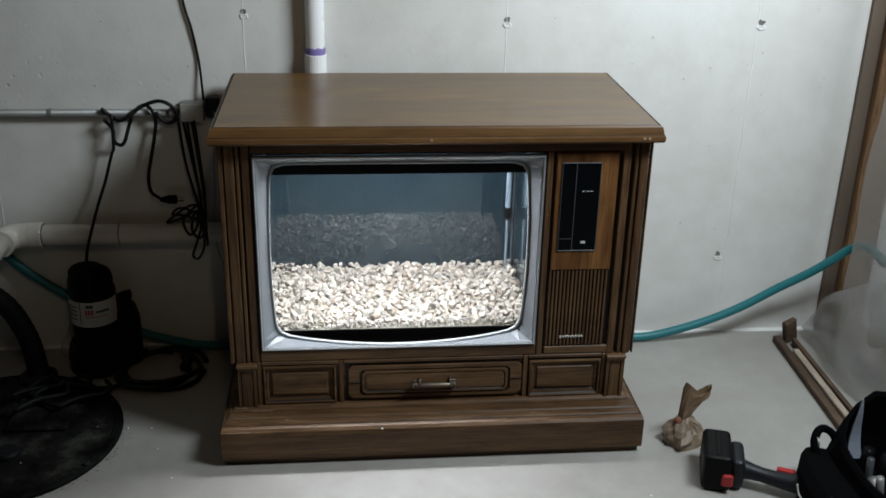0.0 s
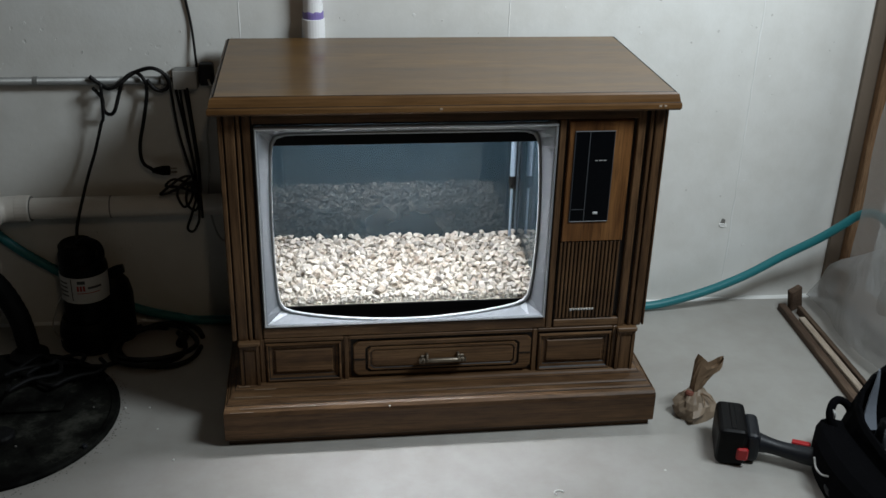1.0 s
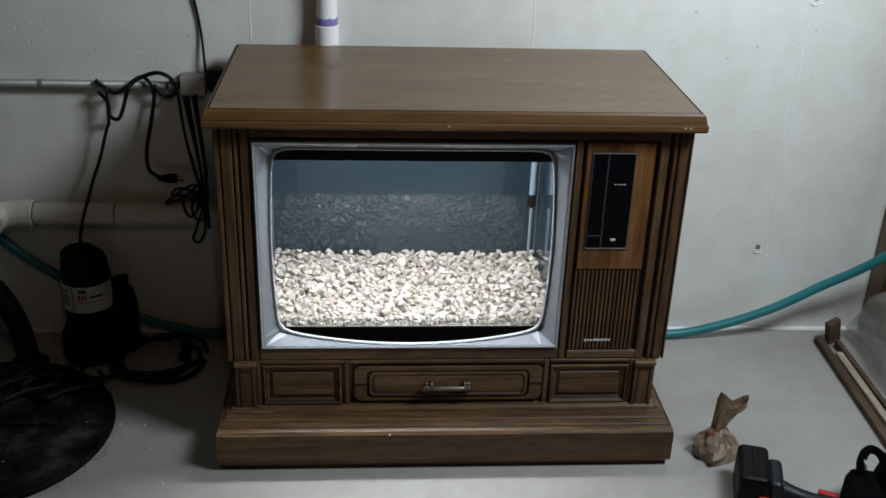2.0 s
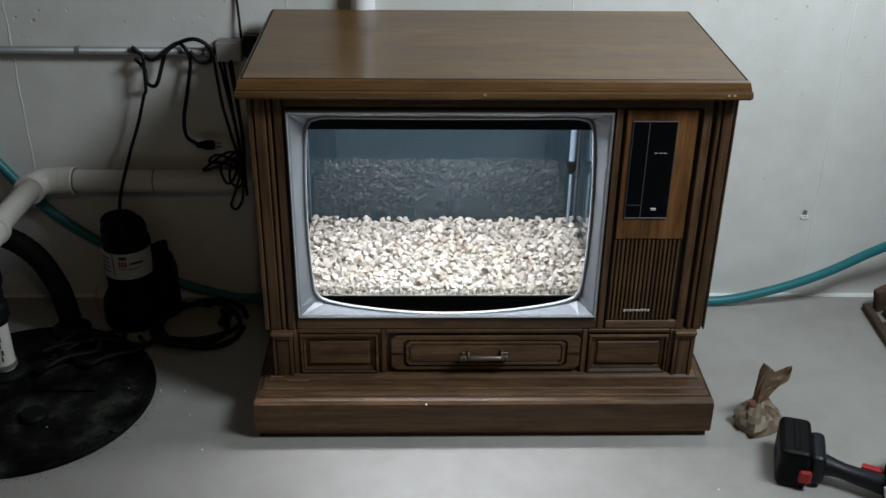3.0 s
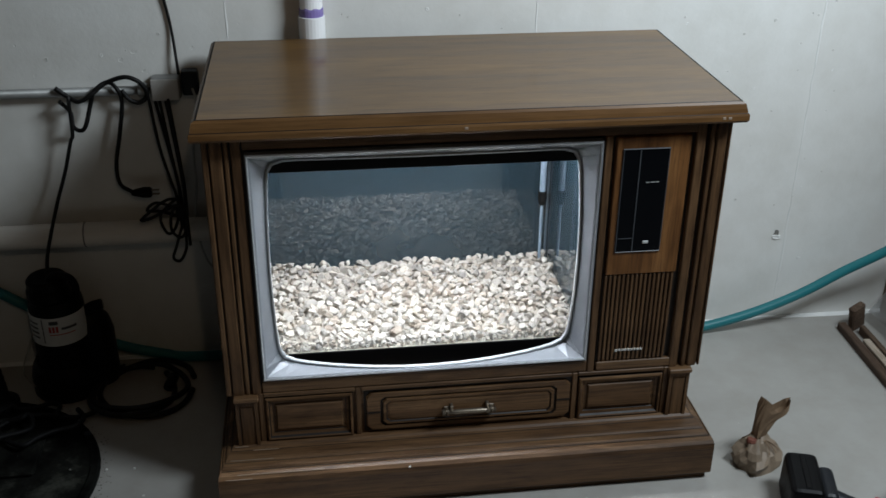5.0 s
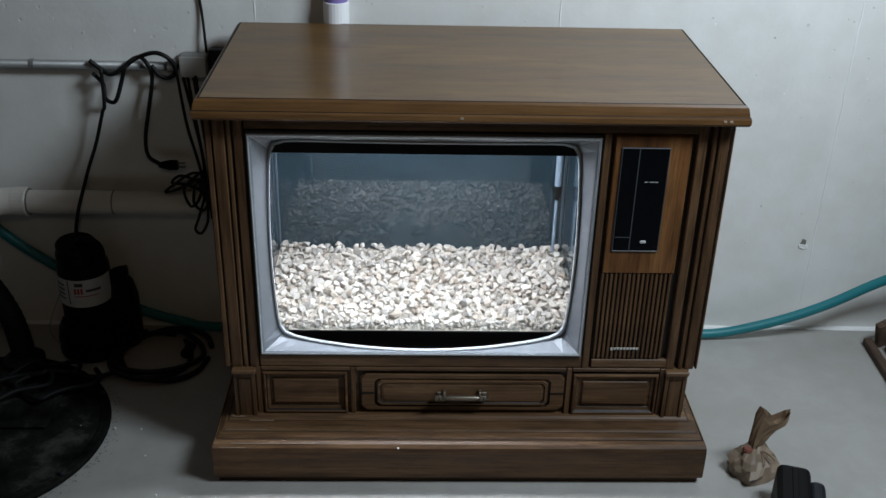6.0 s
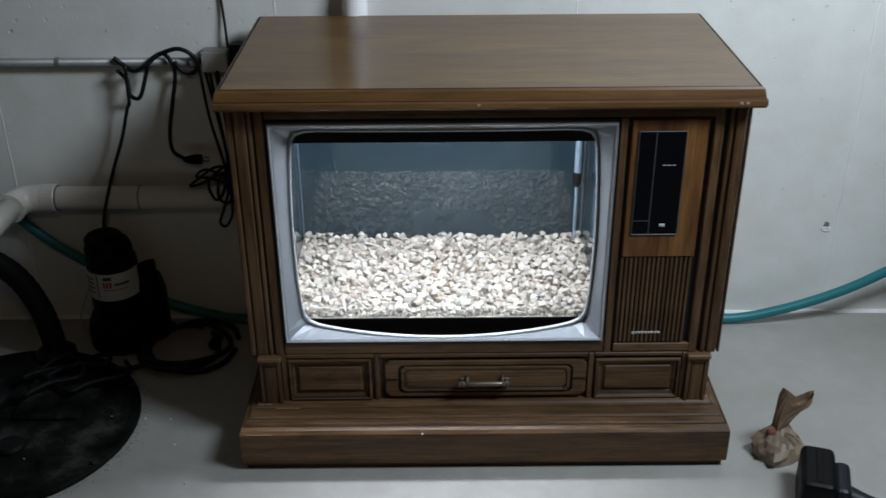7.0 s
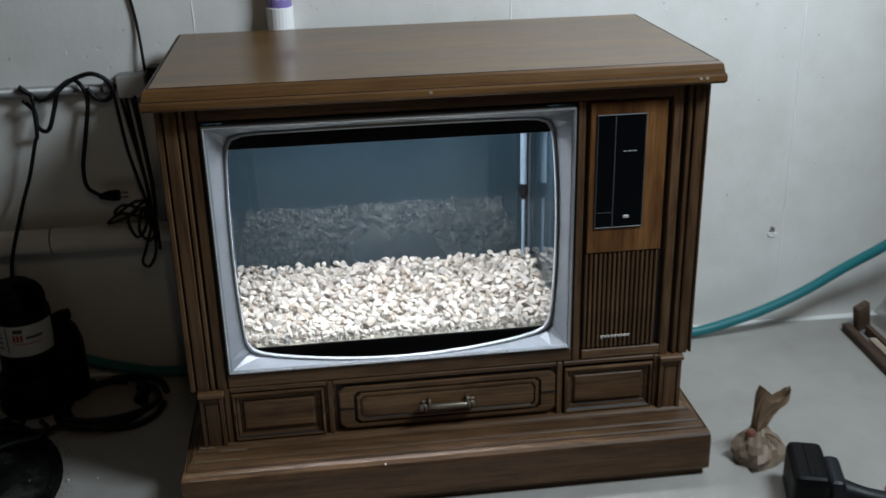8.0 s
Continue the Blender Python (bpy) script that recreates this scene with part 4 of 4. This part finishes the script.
wrap_bar(-98, -93, .183, .198, LABEL_RED, "red_bar")
wrap_bar(-91, -86, .183, .198, LABEL_RED, "red_bar")
wrap_bar(-84, -79, .183, .198, LABEL_RED, "red_bar")
wrap_bar(-73, -40, .188, .194, LABEL_DARK, "dark_bar")
wrap_bar(-112, -110, .155, .217, LABEL_DARK, "dark_bar")
wrap_bar(-98, -45, .176, .178, LABEL_RED, "red_bar")
wrap_bar(-96, -78, .203, .212, MID_GREY, "grey_bar")
for k in range(4):
    wrap_bar(-150, -122, .165 + k * .012, .169 + k * .012, MID_GREY, "grey_bar")
part("cap", lathe([(0, .240), (.047, .240), (.049, .246), (.049, .268), (.046, .276), (.046, .290), (.040, .297), (0, .299)], (PX - .010, PY, 0), 24), BLACK, pump)
part("handle", tube([(PX - .004, PY - .02, .290), (PX + .008, PY - .022, .306), (PX + .028, PY - .022, .308), (PX + .046, PY - .018, .296), (PX + .053, PY - .014, .272), (PX + .048, PY - .008, .248)], .0085, 10, 6), BLACK, pump, smooth=True)
part("outlet", tube([(PX + .05, PY + .01, .19), (PX + .075, PY + .012, .205), (PX + .098, PY + .014, .21)], .012, 12, 4), BLACK, pump, "black hose outlet", smooth=True)
part("side_guard", lathe([(0, .0), (.046, .0), (.048, .01), (.048, .13), (.040, .165), (.026, .185), (0, .19)], (PX + .064, PY + .030, 0), 20), BLACK, pump)

th = [(-1.9, WALL_Y - .016, .98), (-1.5, WALL_Y - .016, .69), (-1.3, WALL_Y - .016, .505), (-1.225, WALL_Y - .016, .418), (-1.15, WALL_Y - .016, .318), (-1.08, WALL_Y - .016, .244), (-1.0, WALL_Y - .016, .183), (-.92, WALL_Y - .017, .130), (-.85, WALL_Y - .018, .082), (-.77, WALL_Y - .020, .045), (-.68, WALL_Y - .026, .022),
      (-.6, .522, .0145), (-.3, .518, .0145), (.2, .514, .0145), (.45, .508, .0145), (.60, .504, .0150), (.68, .502, .018), (.77, .499, .040), (.86, .495, .072), (.95, .489, .116), (1.04, .478, .176), (1.12, .455, .235), (1.175, .435, .286), (1.208, .422, .320), (1.233, .400, .338), (1.238, .350, .345), (1.236, .28, .34)]
hose = thing("garden_hose", (.6, .52, 0), "teal garden hose lying along the wall foot and rising beside it", "hose")
part("hose", tube(th, .0125, 12, 8), TEAL, hose, smooth=True)

coil = thing("cord_coil", (-.71, .40, 0), "loose coil of thick black cord lying on the floor", "cord")
for k, (cx, cyy, rx, ry, z, a0) in enumerate(((-.705, .405, .108, .115, .008, .3), (-.735, .385, .095, .10, .015, 1.2), (-.722, .395, .106, .094, .022, 2.0))):
    pts = [(cx + rx * (1 + .05 * math.sin(3 * a + k)) * math.cos(a + a0), cyy + ry * math.sin(a + a0), z + .004 * math.sin(2 * a + k)) for a in (i * .42 for i in range(15))]
    part("turn", tube(pts, .0068, 8, 5), CORD, coil, smooth=True)
part("tail", tube([(-.80, .33, .010), (-.85, .30, .012), (-.93, .31, .018), (-.99, .28, .026), (-1.02, .22, .022)], .0062, 8, 6), CORD, coil, smooth=True)
part("plug", tube([(-.655, .385, .020), (-.648, .425, .022)], .013, 10, 3), BLACK, coil, "black plug end", smooth=True)
lidcoil = thing("lid_cord", (-1.0, .2, .011), "tangled black cable lying on the sump lid", "cord")
for k in range(3):
    cx, cyy = (-.965, -.915, -.99)[k], (.285, .24, .215)[k]
    pts = [(cx + (.07 + .022 * math.sin(2 * a + k * 2)) * math.cos(a), cyy + (.055 + .016 * math.sin(3 * a + k)) * math.sin(a + .4 * k), .030 + .010 * k + .004 * math.sin(3 * a)) for a in (i * .45 + k * 1.7 for i in range(11 + k))]
    part("turn", tube(pts, .0055, 8, 5), BLACK_MATT, lidcoil, smooth=True)
wp = [(-.945, .41, .012), (-.975, .40, .07), (-.965, .405, .12), (-.93, .42, .20), (-.905, .43, .235)]
solid("thin_wire", tube(wp, .0016, 6, 6), PALE_CORD, wp[0], "thin pale wire beside the pump", "wire", smooth=True)

# ---- paper bag ----
bag = thing("paper_bag", (.618, -.02, 0), "small crumpled brown paper bag with twisted neck", "paper bag")
bc = Vector((.625, -.022, 0))


def bag_ring(rx, ry, z, dx, dy, seed, crump, n=26, turn=.5, square=3.2):
    lp = []
    for k in range(n):
        a = 2 * math.pi * k / n
        f = (abs(math.cos(a)) ** square + abs(math.sin(a)) ** square) ** (-1 / square)
        q = 1 + crump * (noise.noise(Vector((math.cos(a) * 2.2, math.sin(a) * 2.2, z * 55 + seed))) + .6 * noise.noise(Vector((math.cos(a) * 6, math.sin(a) * 6, z * 90))))
        x, y = rx * f * q * math.cos(a), ry * f * q * math.sin(a)
        lp.append((bc.x + dx + x * math.cos(turn) - y * math.sin(turn), bc.y + dy + x * math.sin(turn) + y * math.cos(turn), max(0, z + (crump * .02 * noise.noise(Vector((a, z * 40, 3))) if z > .004 else 0))))
    return lp


rings = [bag_ring(.048, .038, 0, 0, 0, 1, .08), bag_ring(.050, .040, .012, 0, 0, 1, .22), bag_ring(.048, .039, .024, -.002, .002, 1, .34), bag_ring(.044, .037, .036, -.004, .003, 1, .42), bag_ring(.036, .031, .048, -.007, .004, 1, .48),
         bag_ring(.023, .018, .060, -.008, .006, 1, .4), bag_ring(.013, .011, .070, -.005, .008, 1, .4)]
part("bag_body", loft(rings, cap1=False), PAPER_LIT, bag, "crumpled brown paper body", smooth=False)
rings = [bag_ring(.013, .011, .0695, -.005, .008, 1, .4, turn=.3), bag_ring(.021, .011, .085, .002, .010, 2, .35, turn=.3), bag_ring(.029, .013, .108, .011, .012, 2, .3, turn=.25), bag_ring(.034, .016, .128, .020, .014, 3, .2, turn=.2), bag_ring(.033, .016, .145, .026, .016, 3, .25, turn=.2)]
bm = loft(rings, cap0=False, cap1=False)
for v in bm.verts:
    if v.co.z > .12:
        u = (v.co.x - (bc.x + .028)) / .03
        v.co.z += -.020 + .034 * min(1, abs(u)) ** 1.2 - .012 * max(0, u)
neck = part("bag_neck", bm, PAPER, bag, "flared twisted paper neck")
part("red_band", lathe([(.004, .052), (.012, .055), (.013, .061), (.010, .066), (.004, .067)], (bc.x - .021, bc.y + .000, 0), 9), PAPER_RED, bag, "reddish stain at the twist")
for k in range(5):
    a = -1.4 + k * .5
    part("crease", tube([(bc.x - .004, bc.y, .064), (bc.x + .014 * math.cos(a) + .004, bc.y + .014 * math.sin(a) - .004, .058), (bc.x + .036 * math.cos(a), bc.y + .030 * math.sin(a) - .004, .044)], .0011, 5, 4), PAPER, bag)

# ---- cordless drill ----
drill = thing("cordless_drill", (.64, -.18, 0), "dark grey cordless drill lying on its side with a red trigger", "drill")
DM = pose(.655, -.172, 0, 0, 0, -17)


def placed(bm, m):
    bmesh.ops.transform(bm, matrix=m, verts=bm.verts)
    return bm


part("battery", placed(box(-.040, .026, -.066, .066, 0, .093, .017, seg=4), DM), BLACK, drill, "black battery pack")
part("battery_rib", placed(box(-.012, .0, -.052, .052, .0915, .0945, .0012, seg=1), DM), BLACK, drill)
part("battery_clip", placed(box(.004, .030, -.071, -.060, .020, .052, .004), DM), RED, drill, "red release clip")
part("foot", placed(box(.022, .056, -.054, .046, .006, .080, .017, seg=4), DM), DARK_GREY, drill, "grey moulded foot")
hp = [(.695, -.202, .042), (.722, -.216, .040), (.755, -.234, .037), (.790, -.254, .036), (.825, -.276, .038)]
rr = [.025, .022, .019, .0175, .018, .019, .0205, .022, .024]
part("grip", tube(spline(hp, 2), .022, 16, 1, smooth_path=False, radii=rr), DARK_GREY, drill, "dark rubber grip", smooth=True)
part("trigger", placed(box(-.021, .021, -.008, .008, -.008, .008, .004, seg=2), pose(.794, -.231, .046, 0, 0, -27)), RED, drill, "red trigger")
part("motor_body", placed(lathe([(0, -.10), (.026, -.10), (.032, -.085), (.033, .02), (.028, .06), (.016, .09), (.014, .12), (0, .12)], (0, 0, 0), 20, axis="y"), pose(.845, -.300, .038, 0, 0, -20)), DARK_GREY, drill)

# ---- tool bag ----
tool = thing("tool_bag", (1.06, -.36, 0), "open black nylon tool bag slumped on the floor", "tool bag")


def bag_wall(z, grow, n=40, x0=.865, x1=1.30, y0=-.60, y1=-.17):
    lp = []
    cx, cyy, hx, hy = (x0 + x1) / 2, (y0 + y1) / 2, (x1 - x0) / 2 + grow, (y1 - y0) / 2 + grow
    for k in range(n):
        a = 2 * math.pi * k / n
        f = (abs(math.cos(a)) ** 5 + abs(math.sin(a)) ** 5) ** (-.2)
        q = 1 + .04 * noise.noise(Vector((math.cos(a) * 3, math.sin(a) * 3, z * 12)))
        px = cx + hx * f * q * math.cos(a)
        slump = .46 + .54 * min(1, max(0, (px - .85) / .12))
        lp.append((px + .02 * z / .2, cyy + hy * f * q * math.sin(a), max(0, z * slump * 1.12 + (.018 * noise.noise(Vector((math.cos(a) * 2, math.sin(a) * 2, 7))) if z > .1 else 0))))
    return lp


part("outer_shell", loft([bag_wall(0, -.01), bag_wall(.03, .004), bag_wall(.10, .002), bag_wall(.17, -.004), bag_wall(.205, -.006), bag_wall(.209, -.012), bag_wall(.200, -.018), bag_wall(.10, -.014), bag_wall(.012, -.02)]), FABRIC, tool)
pk = [(.02, -.006), (.045, .0), (.052, .045), (.05, .09), (.038, .108), (.018, .112)]
rows = []
for k in range(13):
    u = k / 12
    y = -.55 + u * .34
    w = math.sin(math.pi * min(1, max(0, .06 + .88 * u))) ** .45
    rows.append([(.872 - a * w * 1.65, y, max(0, z) * (.86 + .1 * w)) for a, z in pk] + [(.90, y, .09), (.90, y, 0)])
part("side_pocket", loft(rows), FABRIC, tool, "bulging black side pocket")
part("strap_loop", tube([(.862, -.245, .085), (.853, -.225, .118), (.866, -.207, .140), (.886, -.198, .140), (.905, -.200, .128), (.915, -.21, .11)], .0095, 8, 6), FABRIC, tool, smooth=True)
part("ring", lathe([(.008, -.002), (.0125, -.002), (.0125, .002), (.008, .002)], (.858, -.225, .122), 16, axis="x"), STEEL, tool, "steel strap ring")
rows = []
for k in range(9):
    u = k / 8
    x0, x1 = .918 + .036 * u, .957 + .004 * u
    y0, z0 = -.258 + .05 * u + .006 * math.sin(u * 5), .098 + .125 * u
    rows.append([(x0, y0, z0), (x1, y0 + .006, z0 - .006 * (1 - u)), (x1, y0 + .010, z0 - .006 * (1 - u)), (x0, y0 + .004, z0)])
part("lining_flap", loft(rows), FABRIC_PALE, tool, "pale grey-blue lining flap")
rs = random.Random(12)
for k in range(6):
    x, y = rs.uniform(.93, 1.12), rs.uniform(-.45, -.26)
    part("tool_handle", tube([(x, y, .02), (x + rs.uniform(-.03, .03), y + rs.uniform(-.03, .03), rs.uniform(.10, .15))], rs.uniform(.008, .014), 10, 2), (MID_GREY, BLACK, STEEL)[k % 3], tool, smooth=True)
part("zip_pull", tube([(.779, -.318, .078), (.780, -.330, .060), (.783, -.350, .056), (.788, -.372, .066)], .0022, 7, 5), PALE_CORD, tool, "pale curved cord pull", smooth=True)

curl = [(.220 + .010 * math.cos(a), -.292 + .007 * math.sin(a), .0018) for a in (k * .5 for k in range(9))]
solid("plastic_curl", tube(curl, .0016, 6, 4), SPACKLE, (.220, -.292, 0), "tiny white plastic shaving on the floor", "debris", smooth=True)
for x, y in ((-.758, .118), (-.70, .115), (-.62, -.10)):
    bm = bmesh.new()
    bmesh.ops.create_icosphere(bm, subdivisions=1, radius=.003)
    bmesh.ops.translate(bm, verts=bm.verts, vec=(x, y, .002))
    solid("floor_crumb", bm, SPACKLE, (x, y, 0), "small pale crumb lying on the concrete floor", "debris", "crumbs on the floor")

# ---- partition framing, boards and plastic ----
for k, y in enumerate((.5445, .10)):
    solid("partition_stud", box(1.255, 1.344, y - .027, y + .012, .038, 2.268, .003), STUD, (1.31, y, 0), "bare wooden framing stud of an unfinished partition", "stud", "partition studs")
solid("bottom_plate", box(1.255, 1.344, -.02, .5565, .0, .0375, .003), STUD, (1.31, .26, 0), "wooden bottom plate under the framing studs", "plate")
# dark strip put in for the shade of the partition at the wall corner
solid("trim", box(1.214, 1.2545, WALL_Y - .016, WALL_Y - .0005, .0, 2.268, .002), SHADE_STRIP, (1.24, WALL_Y, 0), "flat brown strip standing in for the partition's shade on the wall", "trim", kind="structure")
b1 = placed(box(-.011, .011, -.62, 0, 0, .020, .002), pose(1.066, .482, 0, 0, 0, -2.6))
solid("floor_board", b1, LUMBER_DARK, (1.09, .2, 0), "dark weathered board lying on the floor along the plastic", "board")
b2 = placed(box(-.0095, .0095, -.52, 0, .0, .023, .002), pose(1.0865, .392, 0, 0, 0, -2.0))
solid("floor_batten", b2, LUMBER, (1.13, .15, 0), "bare pale pine batten lying beside a dark board", "board")
b3 = placed(box(-.007, .007, -.62, 0, .0, .026, .002), pose(1.107, .452, 0, 0, 0, -1.5))
solid("floor_board", b3, LUMBER_DARK, (1.132, .15, 0), "narrow dark board holding the plastic sheet down", "board")
b4 = placed(box(-.022, .022, -.010, .010, 0, .075, .004), pose(1.108, .480, 0.004, 4, -16, 20))
solid("wood_offcut", b4, LUMBER_DARK, (1.128, .472, 0), "short dark wooden offcut standing at the wall corner", "offcut")


def sheet(y0, y1, z0, z1, xf, nu=70, nv=40):
    rows = []
    for i in range(nu + 1):
        u = i / nu
        y = y0 + (y1 - y0) * u
        rows.append([xf(y, z0 + (z1 - z0) * j / nv, u, j / nv) for j in range(nv + 1)])
    return loft(rows, cap0=False, cap1=False, closed=False)


def main_fold(y, z, u, v):
    low = max(0, 1 - z / .55)
    x = 1.205 + .018 * math.sin(y * 21 + 2 * math.sin(z * 3)) * (.4 + .6 * low) + .012 * noise.noise(Vector((y * 6, z * 4, 1))) - .015 * low
    return (x, y + .012 * noise.noise(Vector((z * 5, 2, 5))) - .05 * low * (1 - u) * 0, z)


solid("plastic_sheet", sheet(.39, -.16, .032, 2.26, main_fold, 40, 60), SHEET, (1.2, -.5, 0), "milky polythene sheet hanging over the partition studs", "plastic sheet", smooth=True)


def skirt_fold(y, z, u, v):
    b = 1.148 + .018 * math.sin(u * 9 + z * 8) * (1 - v * .6) + .022 * noise.noise(Vector((u * 5, z * 9, 8)))
    return (b + .055 * v ** 1.4, y, .033 + (z - .033) * (.35 + .65 * min(1, u * 2.2)))


solid("plastic_skirt", sheet(.505, -.10, .033, .315, skirt_fold, 40, 18), SHEET, (1.18, .2, 0), "crumpled clear polythene lying against the wall foot", "plastic sheet", smooth=True)

# ---- unseen fixtures added for the two room lights ----
shop = thing("key_light_body", (1.25, -.70, 2.27), "unseen plain white lamp body added over the cool room light", "lamp")
part("lamp_body", box(.82, 1.62, -1.05, -.80, 2.256, 2.2695, .004), LAMP_FACE, shop)
# unseen socket, added only to go with the warm fill
fill_socket = thing("fill_light_socket", (-0.1, -1.9, 2.27), "unseen plain ceiling socket added over the warm fill light", "lamp")
part("socket", lathe([(0, 2.10), (.018, 2.10), (.02, 2.12), (.02, 2.17), (.045, 2.20), (.05, 2.268), (0, 2.268)], (-0.1, -1.9, 0), 18), LAMP_FACE, fill_socket)
